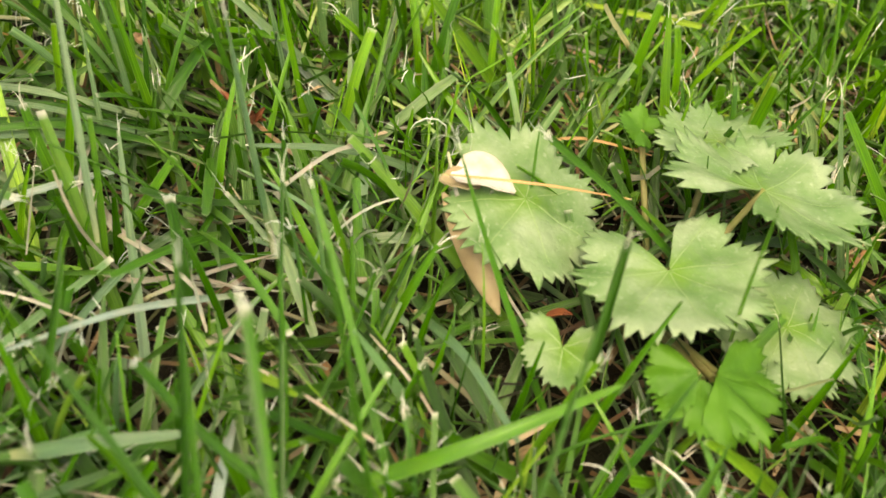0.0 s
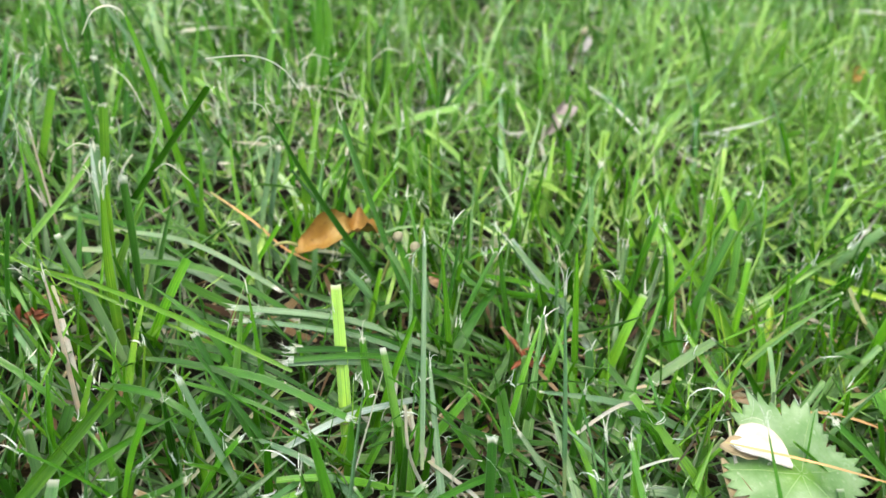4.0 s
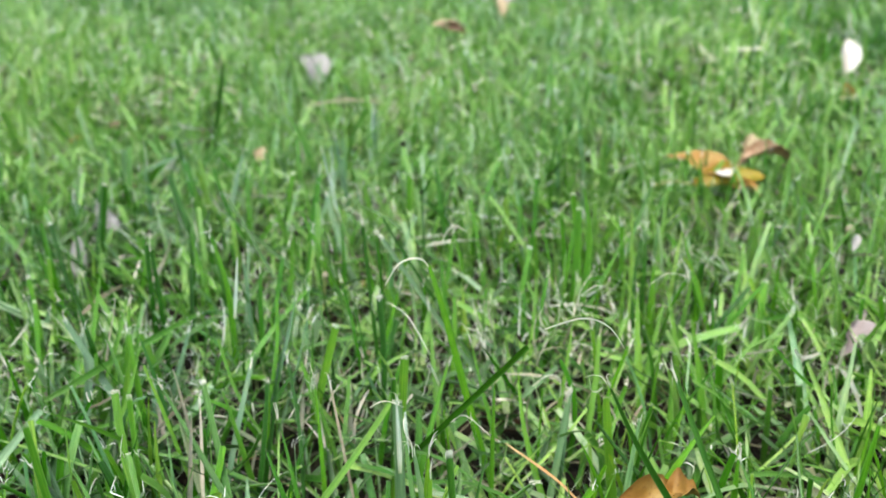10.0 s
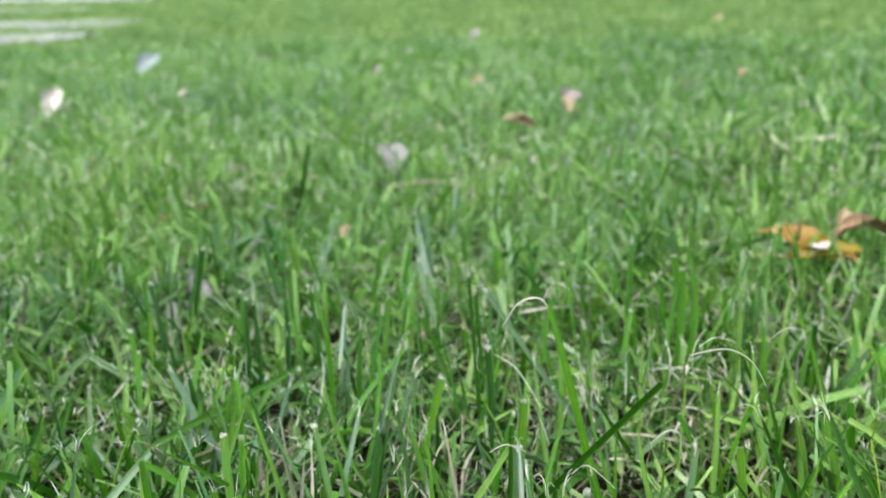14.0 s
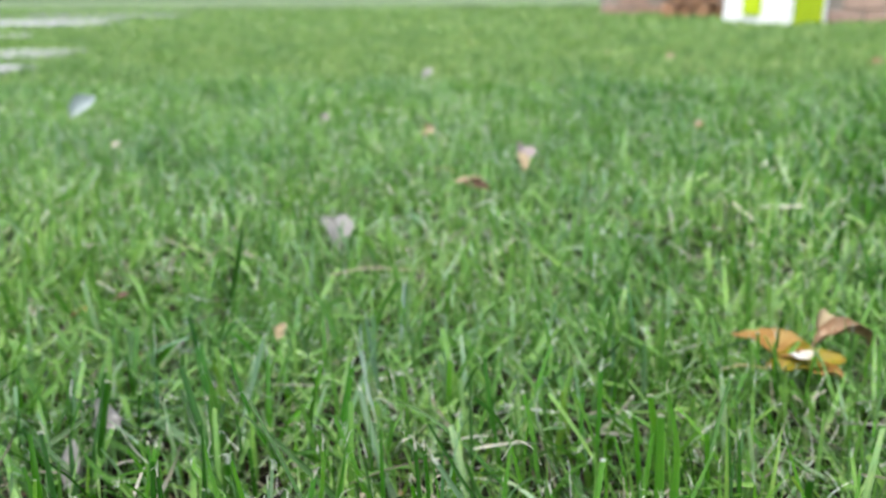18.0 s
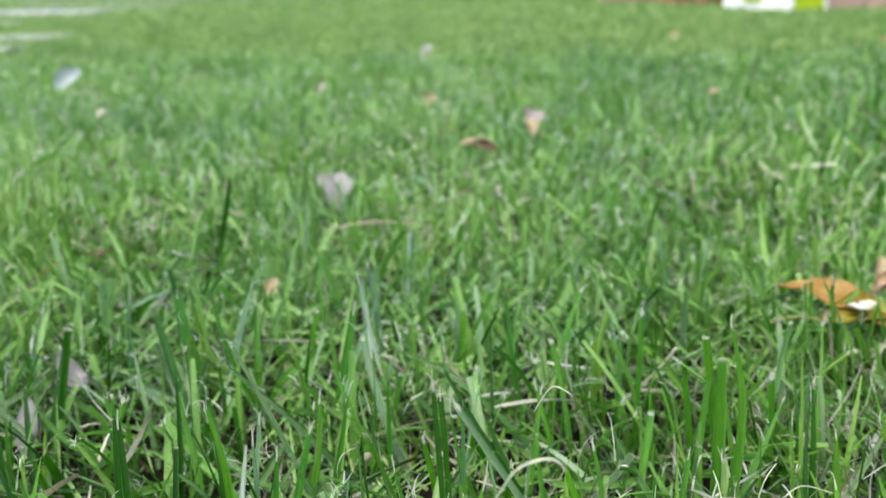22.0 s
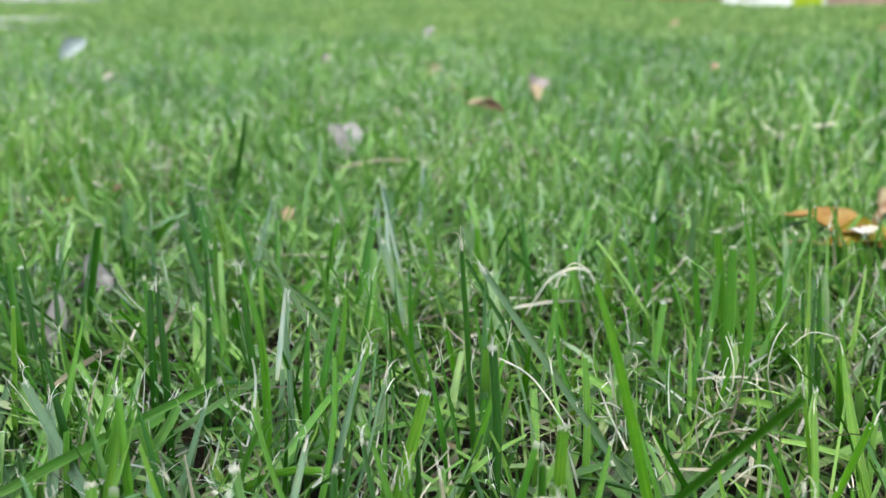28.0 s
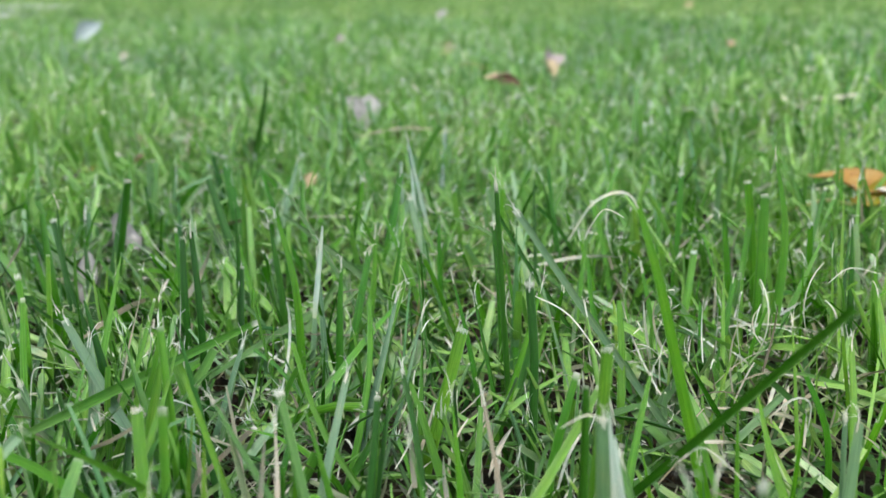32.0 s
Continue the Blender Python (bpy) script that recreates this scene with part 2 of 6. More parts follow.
def leaf_material(name, stops, second=None, spots=(0.1, 0.06, 0.03), spot_amt=0.5, scale=60.0, through_light=0.25, rough=0.55, veins=0.4, heart=None):
    m, nt, b = nodes_of(name, rough, 0.35)
    n = noise_at(nt, scale, 4.0)
    col = ramp(nt, stops, n)
    fine = noise_at(nt, scale * 9, 3.0)
    col = mixed(nt, ramp(nt, [(0.58, (0, 0, 0)), (0.75, (spot_amt,) * 3)], fine), col, spots)
    if heart:
        # a greener heart round the stalk, its edge uneven
        out = nt.nodes.new("ShaderNodeVectorMath")
        out.operation = "LENGTH"
        nt.links.new(nt.nodes.new("ShaderNodeTexCoord").outputs["Object"], out.inputs[0])
        reach = calc(nt, "ADD", calc(nt, "MULTIPLY", out.outputs["Value"], 70.0), calc(nt, "MULTIPLY", noise_at(nt, 240.0, 3.0), 0.9))
        col = mixed(nt, ramp(nt, [(0.50, (0.9, 0.9, 0.9)), (1.15, (0, 0, 0))], reach), col, heart)
    nt.links.new(col, b.inputs["Base Color"])
    bumped(nt, b, noise_at(nt, scale * 6, 4.0), veins, 0.0006)
    see_through(nt, b, col, through_light)
    return m


M_weed = leaf_material("weed leaf", [(0.34, (0.086, 0.194, 0.050)), (0.48, (0.146, 0.254, 0.100)), (0.66, (0.258, 0.348, 0.206))], spots=(0.330, 0.405, 0.280), spot_amt=0.6, scale=85, through_light=0.28, rough=0.40, veins=0.8, heart=(0.108, 0.235, 0.024))
M_weed_young = leaf_material("young weed leaf", [(0.3, (0.040, 0.150, 0.009)), (0.7, (0.086, 0.240, 0.020))], spots=(0.125, 0.270, 0.048), scale=90, through_light=0.35)
M_vein = leaf_material("leaf vein", [(0.3, (0.190, 0.310, 0.120)), (0.7, (0.250, 0.360, 0.170))], scale=200, spot_amt=0.1)
M_stem = leaf_material("stem", [(0.3, (0.22, 0.26, 0.08)), (0.7, (0.34, 0.30, 0.14))], scale=200, spots=(0.3, 0.12, 0.06))
M_orange = leaf_material("orange dry leaf", [(0.3, (0.200, 0.092, 0.020)), (0.5, (0.285, 0.155, 0.030)), (0.7, (0.330, 0.220, 0.065))], spots=(0.140, 0.062, 0.022), spot_amt=0.9, scale=110)
M_yellow = leaf_material("yellow dry leaf", [(0.30, (0.180, 0.090, 0.014)), (0.42, (0.235, 0.170, 0.012)), (0.6, (0.260, 0.225, 0.010))], spots=(0.100, 0.045, 0.016), scale=70)
M_brown = leaf_material("brown dry leaf", [(0.3, (0.060, 0.030, 0.014)), (0.6, (0.110, 0.062, 0.032)), (0.8, (0.170, 0.105, 0.060))], spots=(0.035, 0.018, 0.010), spot_amt=0.8, scale=70)
M_tan = leaf_material("tan dry leaf", [(0.3, (0.300, 0.226, 0.124)), (0.7, (0.405, 0.340, 0.215))], spots=(0.180, 0.118, 0.055), scale=70)
M_rust = leaf_material("rust-brown dry leaf", [(0.3, (0.205, 0.112, 0.058)), (0.5, (0.320, 0.200, 0.115)), (0.7, (0.410, 0.295, 0.200))], spots=(0.105, 0.055, 0.034), spot_amt=0.9, scale=170)
M_pale = leaf_material("pale dry leaf", [(0.3, (0.272, 0.259, 0.251)), (0.7, (0.396, 0.387, 0.373))], spots=(0.210, 0.178, 0.167), scale=70)
M_pink = leaf_material("pinkish dry leaf", [(0.3, (0.241, 0.189, 0.189)), (0.7, (0.336, 0.289, 0.281))], spots=(0.132, 0.084, 0.076), scale=90)
M_bluish = leaf_material("bluish leaf underside", [(0.3, (0.252, 0.317, 0.323)), (0.7, (0.378, 0.440, 0.436))], spots=(0.198, 0.246, 0.242), scale=60)
M_white = leaf_material("bleached leaf", [(0.36, (0.493, 0.408, 0.306)), (0.5, (0.612, 0.578, 0.527)), (0.66, (0.697, 0.680, 0.646))], spots=(0.468, 0.357, 0.255), spot_amt=0.4, scale=90)
M_red = leaf_material("red-brown scale", [(0.3, (0.143, 0.036, 0.014)), (0.7, (0.253, 0.084, 0.035))], scale=300)


def soil_material():
    m, nt, b = nodes_of("soil and thatch", 0.9, 0.2)
    big, mid, fine = noise_at(nt, 9.0, 4.0), noise_at(nt, 90.0, 5.0), noise_at(nt, 700.0, 4.0)
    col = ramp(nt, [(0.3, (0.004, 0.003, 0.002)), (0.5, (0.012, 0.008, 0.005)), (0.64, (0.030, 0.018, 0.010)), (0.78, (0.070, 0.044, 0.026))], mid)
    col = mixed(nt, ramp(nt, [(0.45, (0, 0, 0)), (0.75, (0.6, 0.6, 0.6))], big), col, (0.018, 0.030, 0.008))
    far = nt.nodes.new("ShaderNodeVectorMath")
    far.operation = "LENGTH"
    nt.links.new(nt.nodes.new("ShaderNodeTexCoord").outputs["Object"], far.inputs[0])
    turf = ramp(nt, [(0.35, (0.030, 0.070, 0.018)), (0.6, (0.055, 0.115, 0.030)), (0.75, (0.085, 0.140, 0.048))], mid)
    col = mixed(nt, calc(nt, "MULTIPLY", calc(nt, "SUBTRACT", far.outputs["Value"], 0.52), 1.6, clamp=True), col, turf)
    col = mixed(nt, ramp(nt, [(0.55, (0, 0, 0)), (0.8, (0.5, 0.5, 0.5))], fine), col, (0.045, 0.034, 0.024))
    nt.links.new(col, b.inputs["Base Color"])
    bumped(nt, b, calc(nt, "ADD", mid, fine), 0.9, 0.004)
    return m


def plain_material(name, stops, scale, bump=0.3, rough=0.8, dist=0.004, detail=4.0, spec=0.3):
    m, nt, b = nodes_of(name, rough, spec)
    n, f = noise_at(nt, scale, detail), noise_at(nt, scale * 8, 3.0)
    col = ramp(nt, stops, calc(nt, "ADD", calc(nt, "MULTIPLY", n, 0.7), calc(nt, "MULTIPLY", f, 0.3)))
    nt.links.new(col, b.inputs["Base Color"])
    bumped(nt, b, calc(nt, "ADD", n, f), bump, dist)
    return m


def random_material(name, stops, scale, rough=0.85, dist=0.003):
    m, nt, b = nodes_of(name, rough, 0.25)
    col = ramp(nt, stops, nt.nodes.new("ShaderNodeObjectInfo").outputs["Random"])
    n = noise_at(nt, scale, 5.0)
    col = mixed(nt, ramp(nt, [(0.35, (0.55, 0.55, 0.55)), (0.65, (0, 0, 0))], n), col, mixed(nt, 1.0, col, (0.55, 0.5, 0.5), "MULTIPLY"))
    nt.links.new(col, b.inputs["Base Color"])
    bumped(nt, b, n, 0.5, dist)
    return m


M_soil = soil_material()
M_budskin = leaf_material("bud skin", [(0.3, (0.187, 0.166, 0.102)), (0.7, (0.252, 0.238, 0.162))], scale=300, through_light=0.1)
# the lawn sheet's green is paled for haze too
M_lawn = plain_material("distant lawn", [(0.30, (0.085, 0.132, 0.056)), (0.5, (0.112, 0.164, 0.075)), (0.7, (0.142, 0.198, 0.098))], 2.2, 0.6, dist=0.03, detail=8)
M_bank = plain_material("bank grass", [(0.30, (0.020, 0.058, 0.014)), (0.5, (0.032, 0.082, 0.020)), (0.7, (0.050, 0.112, 0.030))], 2.2, 0.6, dist=0.03, detail=8)
M_brick = random_material("old brick", [(0.0, (0.440, 0.290, 0.235)), (0.4, (0.500, 0.345, 0.285)), (0.75, (0.560, 0.405, 0.345)), (1.0, (0.400, 0.265, 0.215))], 40.0)
M_mortar = plain_material("mortar", [(0.3, (0.300, 0.250, 0.220)), (0.7, (0.380, 0.330, 0.290))], 30.0)
M_slab = random_material("pale paving", [(0.0, (0.255, 0.265, 0.268)), (1.0, (0.350, 0.360, 0.368))], 18.0)
M_bagw = plain_material("white woven plastic", [(0.3, (0.78, 0.77, 0.80)), (0.7, (0.86, 0.85, 0.87))], 12.0, 0.3, rough=0.45)
M_bagg = plain_material("lime plastic", [(0.3, (0.42, 0.55, 0.01)), (0.7, (0.52, 0.64, 0.02))], 12.0, 0.3, rough=0.45)
M_log = random_material("cut log", [(0.0, (0.330, 0.170, 0.100)), (0.5, (0.450, 0.265, 0.165)), (1.0, (0.380, 0.190, 0.120))], 60.0)
M_bark = plain_material("bark", [(0.3, (0.07, 0.05, 0.035)), (0.7, (0.16, 0.12, 0.09))], 30.0, 0.8)
M_hedge = grass_material("hedge leaf", [(0.0, (0.018, 0.050, 0.014)), (0.6, (0.035, 0.085, 0.022)), (1.0, (0.070, 0.140, 0.035))], tip_from=1.0, through_light=0.25, sheath=0.0, living=False)
M_pinkwall = plain_material("pinkish boards", [(0.3, (0.161, 0.117, 0.105)), (0.7, (0.223, 0.176, 0.161))], 6.0)
M_greybody = plain_material("grey paint", [(0.3, (0.46, 0.48, 0.52)), (0.7, (0.56, 0.58, 0.62))], 5.0, 0.05, rough=0.3)
M_dark = plain_material("dark rubber", [(0.3, (0.015, 0.015, 0.016)), (0.7, (0.04, 0.04, 0.04))], 20.0)


# ---- mesh helpers ----
def mesh_of(name, verts, faces, mat, uv=None, smooth=True):
    """A mesh from vertex rows and rows of four (or three) indices, all of one length."""
    verts, faces = np.asarray(verts, np.float32), np.asarray(faces, np.int32)
    me = bpy.data.meshes.new(name)
    me.vertices.add(len(verts))
    me.vertices.foreach_set("co", verts.ravel())
    k = faces.shape[1]
    me.loops.add(faces.size)
    me.loops.foreach_set("vertex_index", faces.ravel())
    me.polygons.add(len(faces))
    me.polygons.foreach_set("loop_start", np.arange(0, faces.size, k, dtype=np.int32))
    me.update(calc_edges=True)
    me.polygons.foreach_set("use_smooth", np.full(len(faces), smooth))
    if uv is not None:
        me.uv_layers.new(name="UVMap").data.foreach_set("uv", np.asarray(uv, np.float32)[faces.ravel()].ravel())
    me.materials.append(mat)
    me.validate()
    return me


def thing(name, me, label, category, group="", kind="", m=None):
    ob = new(name, me)
    if m is not None:
        ob.matrix_world = m
    return tagged(ob, label, category, group, kind)


def part(name, me, parent, label="", m=None):
    ob = new(name, me)
    ob.parent = parent
    if m is not None:
        ob.matrix_local = m
    return tagged(ob, label)


def from_bm(name, bm, mat, smooth=False):
    me = bpy.data.meshes.new(name)
    bm.to_mesh(me)
    bm.free()
    me.polygons.foreach_set("use_smooth", np.full(len(me.polygons), smooth))
    me.materials.append(mat)
    return me


def box_mesh(name, sx, sy, sz, mat, bevel=0.004, seg=1):
    bm = bmesh.new()
    bmesh.ops.create_cube(bm, size=1.0)
    bmesh.ops.scale(bm, vec=(sx, sy, sz), verts=bm.verts)
    bmesh.ops.bevel(bm, geom=bm.edges[:], offset=bevel, segments=seg, affect="EDGES")
    return from_bm(name, bm, mat)


def blade_arrays(x, y, z, length, width, az, lean, curl, twist, seg, cols, sharp, fold=0.32):
    """Vertices, quads and UVs of many blades: each an arc that leans and curls over in the upright plane of its azimuth."""
    n = len(x)
    s = np.linspace(0, 1, seg + 1)
    mid = (s[:-1] + s[1:]) / 2
    theta = lean[:, None] + curl[:, None] * mid[None] ** 1.6
    ds = (length / seg)[:, None]
    r = np.concatenate([np.zeros((n, 1)), np.cumsum(np.sin(theta) * ds, 1)], 1)
    h = np.concatenate([np.zeros((n, 1)), np.cumsum(np.cos(theta) * ds, 1)], 1)
    th = np.concatenate([theta[:, :1], (theta[:, 1:] + theta[:, :-1]) / 2, theta[:, -1:]], 1)
    ca, sa = np.cos(az)[:, None], np.sin(az)[:, None]
    centre = np.stack([x[:, None] + r * ca, y[:, None] + r * sa, np.maximum(z[:, None] + h, 0.0025 + dip(y)[:, None])], -1)
    side = np.stack([-sa + 0 * r, ca + 0 * r, 0 * r], -1)
    normal = np.stack([np.cos(th) * ca, np.cos(th) * sa, -np.sin(th)], -1)
    tw = twist[:, None] * s[None]
    across = np.cos(tw)[..., None] * side + np.sin(tw)[..., None] * normal
    out = np.cos(tw)[..., None] * normal - np.sin(tw)[..., None] * side
    prof = np.minimum(1, 0.66 + 1.5 * s)[None] * (1 - sharp[:, None] * s[None] ** 2.3)
    w = (width[:, None] * prof / 2)[..., None]
    if cols == 3:
        grid = np.stack([centre - across * w, centre + out * w * fold * 2, centre + across * w], 2)
        us = [0.0, 0.5, 1.0]
    else:
        grid = np.stack([centre - across * w, centre + across * w], 2)
        us = [0.0, 1.0]
    rows = seg + 1
    idx = np.arange(n * rows * cols).reshape(n, rows, cols)
    quads = np.stack([idx[:, :-1, :-1], idx[:, :-1, 1:], idx[:, 1:, 1:], idx[:, 1:, :-1]], -1).reshape(-1, 4)
    uv = np.stack([np.broadcast_to(np.array(us)[None, None], (n, rows, cols)), np.broadcast_to(s[None, :, None], (n, rows, cols))], -1)
    return grid.reshape(-1, 3), quads, uv.reshape(-1, 2)


def joined(*sets):
    v, f, u, k = [], [], [], 0
    for a, b, c in sets:
        v.append(a), f.append(b + k), u.append(c)
        k += len(a)
    return np.concatenate(v), np.concatenate(f), np.concatenate(u)


def wave(x, y, f, seed):
    """Smooth variation over the lawn, about -1 to 1."""
    g = np.random.default_rng(seed)
    out = 0
    for _ in range(5):
        a, p = g.uniform(0, 6.283), g.uniform(0, 6.283)
        k = f * g.uniform(0.6, 1.6)
        out = out + np.sin(k * (np.cos(a) * x + np.sin(a) * y) + p)
    return out / 2.5


# ---- ground ----
def dip(y):
    """The lawn falls away by two centimetres a few steps on."""
    return -0.020 * np.clip((np.asarray(y) - 1.4) / 2.4, 0, 1)


def ground_sheet():
    xs = np.concatenate([[-3000, -600, -120, -40, -15], np.linspace(-8, -0.6, 30), np.linspace(-0.55, 0.65, 121), np.linspace(0.7, 8, 30), [15, 40, 120, 600, 3000]])
    ys = np.concatenate([[-3000, -300, -30, -3, -0.6], np.linspace(-0.3, 0.8, 111), np.linspace(0.85, 9, 50), [12, 16, 22, 30, 60, 200, 900, 3000]])
    gx, gy = np.meshgrid(xs, ys)
    near = np.clip(1.2 - np.hypot(gx, gy) / 3, 0, 1)
    gz = near * (0.0025 * wave(gx, gy, 60, 3) + 0.0015 * wave(gx, gy, 260, 4)) - 0.002 + dip(gy)
    v = np.stack([gx, gy, gz], -1).reshape(-1, 3)
    idx = np.arange(len(v)).reshape(len(ys), len(xs))
    q = np.stack([idx[:-1, :-1], idx[:-1, 1:], idx[1:, 1:], idx[1:, :-1]], -1).reshape(-1, 4)
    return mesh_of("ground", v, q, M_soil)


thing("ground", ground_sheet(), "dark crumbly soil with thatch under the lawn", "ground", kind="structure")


def lawn_sheet(name, ys, mat):
    xs = np.linspace(-30, 30, 120)
    gx, gy = np.meshgrid(xs, ys)
    rise = np.clip((gy - 15) / 14, 0, 1) * np.clip((gx + 2.5) / 5, 0, 1)
    gz = 0.008 + 0.01 * wave(gx, gy, 9, 8) + 1.9 * rise ** 1.5
    v = np.stack([gx, gy, gz], -1).reshape(-1, 3)
    idx = np.arange(len(v)).reshape(len(ys), len(xs))
    q = np.stack([idx[:-1, :-1], idx[:-1, 1:], idx[1:, 1:], idx[1:, :-1]], -1).reshape(-1, 4)
    return mesh_of(name, v, q, mat)


thing("distant_lawn", lawn_sheet("distant_lawn", np.linspace(8.0, 16.4, 50), M_lawn), "far mown lawn before the bank", "lawn", kind="structure")
thing("green_bank", lawn_sheet("green_bank", np.concatenate([np.linspace(16.4, 30, 60), [34, 40, 60]]), M_bank), "grassy dark green bank behind the lawn", "bank", kind="structure")


# ---- grass ----
SLABS = [(-1.36, 1.80, 0.92, 0.22, 3), (-1.52, 2.33, 0.98, 0.34, 2), (-2.05, 3.40, 0.80, 0.35, 5), (-2.60, 4.95, 1.25, 0.80, 2), (-2.55, 6.25, 1.25, 0.60, -2)]


def scatter(rng, y0, y1, per_m2, half0, slope):
    n = int(per_m2 * (2 * half0 * (y1 - y0) + slope * (y1 * y1 - max(y0, 0) ** 2)))
    y = np.sqrt(rng.uniform(max(y0, 0) ** 2 + 1e-9, y1 * y1, n)) if y0 > 0.4 else rng.uniform(y0, y1, n)
    x = 0.06 + rng.uniform(-1, 1, n) * (half0 + slope * np.maximum(y, 0))
    keep = np.ones(n, bool)
    for sx, sy, w, d, _ in SLABS:
        keep &= (np.abs(x - sx) > w / 2) | (np.abs(y - sy) > d / 2) | (rng.random(n) < 0.34)
    return x[keep], y[keep]


CLEARINGS = [(0.126, 0.058, 0.028, 0.5), (0.160, 0.050, 0.022, 0.5), (0.213, 0.010, 0.030, 0.75), (0.066, 0.128, 0.014, 0.7), (0.148, 0.097, 0.010, 0.7), (0.186, 0.036, 0.016, 0.85), (0.205, 0.010, 0.018, 0.6), (0.222, 0.030, 0.036, 0.95), (0.196, 0.056, 0.018, 0.9), (0.090, 0.106, 0.034, 0.6), (0.062, 0.148, 0.024, 0.5), (0.103, 0.143, 0.015, 0.6), (0.075, 0.172, 0.022, 0.6), (0.030, 0.150, 0.016, 0.4), (0.030, 0.215, 0.090, 0.45), (0.130, 0.200, 0.050, 0.35), (0.058, 0.146, 0.020, 0.55), (0.095, 0.118, 0.022, 0.4)]


def cleared(rng, x, y):
    """False for blades that do not grow where leaves and flattened grass lie."""
    keep = np.ones(len(x), bool)
    for cx, cy, r, share in CLEARINGS:
        keep &= (np.hypot(x - cx, (y - cy) * 1.15) > r) | (rng.random(len(x)) > share)
    return keep


def sward(rng, y0, y1, per_m2, seg, cols, length, width, flat=0.25, half0=0.30, slope=0.62, spread=0.30, thin=0.42, fade=0):
    x, y = scatter(rng, y0, y1, per_m2, half0, slope)
    if fade:
        # brightness by blade mix: lighter with distance and round the weed, darker further east
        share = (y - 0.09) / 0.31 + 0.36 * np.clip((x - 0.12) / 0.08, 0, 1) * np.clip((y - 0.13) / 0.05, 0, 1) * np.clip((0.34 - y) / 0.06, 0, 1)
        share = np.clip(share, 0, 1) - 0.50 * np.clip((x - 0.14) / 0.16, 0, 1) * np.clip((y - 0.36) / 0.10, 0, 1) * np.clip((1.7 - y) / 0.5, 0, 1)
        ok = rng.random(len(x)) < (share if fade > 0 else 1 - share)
        x, y = x[ok], y[ok]
    if y0 < 0.4 and flat < 0.5:
        ok = cleared(rng, x, y)
        x, y = x[ok], y[ok]
    elif y0 < 0.4:
        # gaps in the mat where the soil shows
        thinned = (np.hypot(x - 0.126, y - 0.058) > 0.028) & (np.hypot(x - 0.213, y - 0.010) > 0.030)
        x, y = x[ok := thinned | (rng.random(len(x)) < 0.45)], y[ok]
        ok = (wave(x, y, 170, 17) > -0.45 + 0.22 * np.clip((0.22 - y) / 0.12, 0, 1)) | (rng.random(len(x)) < 0.2)
        x, y = x[ok], y[ok]
    n = len(x)
    # tufts: blades crowd round shared crowns
    g = 0.011
    cx, cy = np.floor(x / g), np.floor(y / g)
    jx = (np.sin(cx * 127.1 + cy * 311.7) * 43758.5) % 1.0
    jy = (np.sin(cx * 269.5 + cy * 183.3) * 43758.5) % 1.0
    pull = rng.uniform(0, 0.75, n)
    x, y = x + pull * ((cx + jx) * g - x), y + pull * ((cy + jy) * g - y)
    tuft = (np.sin(cx * 12.98 + cy * 78.23) * 43758.5) % 1.0
    big = wave(x, y, 24, 11)
    lying = rng.random(n) < flat
    ln = length * (0.72 + 0.35 * tuft + 0.14 * big) * rng.uniform(0.6, 1.15, n)
    lean = np.where(lying, rng.uniform(0.8, 1.45, n), np.abs(rng.normal(0, spread, n)))
    curl = np.where(lying, rng.normal(0.1, 0.35, n), np.abs(rng.normal(0.25, 0.40, n)))
    hook = rng.random(n) < 0.012
    curl = np.where(hook, rng.uniform(1.2, 2.4, n), curl)
    az = rng.uniform(0, 6.283, n) * 0.75 + 3.1 * wave(x, y, 30, 5) * 0.5
    fine = rng.random(n) < thin
    w = width * np.where(fine, rng.uniform(0.28, 0.5, n), rng.uniform(0.7, 1.25, n))
    z = dip(y) + np.where(lying, rng.uniform(0, 0.018, n), 0.0)
    sharp = np.where(rng.random(n) < 0.58, rng.uniform(0.10, 0.45, n), rng.uniform(0.70, 0.97, n))
    return blade_arrays(x, y, z, ln, w, az, lean, curl, rng.normal(0, 0.9, n), seg, cols, sharp)


def frays(rng, blades, seg, cols, share, count, length, width):
    """Whitish threads at the torn ends of some of the blades."""
    g = blades[0].reshape(-1, seg + 1, cols, 3)
    tip = g[:, -1].mean(1)
    up = tip - g[:, -2].mean(1)
    up /= np.linalg.norm(up, axis=1)[:, None] + 1e-9
    ok = (rng.random(len(tip)) < share) & (tip[:, 2] > 0.016) & (up[:, 2] > -0.2) & (np.hypot(tip[:, 0] - 0.222, tip[:, 1] - 0.032) > 0.038)
    tip, up = np.repeat(tip[ok], count, 0), np.repeat(up[ok], count, 0)
    n = len(tip)
    tip = tip - up * rng.uniform(0, 0.0012, n)[:, None] + rng.normal(0, 0.0004, (n, 3))
    az = np.arctan2(up[:, 1], up[:, 0]) + rng.normal(0, 0.9, n)
    lean = np.arccos(np.clip(up[:, 2], -1, 1)) + rng.normal(0, 0.35, n)
    return blade_arrays(tip[:, 0], tip[:, 1], tip[:, 2], length * rng.uniform(0.3, 1.3, n), width * rng.uniform(0.5, 1.4, n), az, lean, rng.normal(0, 1.3, n), rng.normal(0, 1, n), 4, 2, rng.uniform(0.3, 0.9, n))


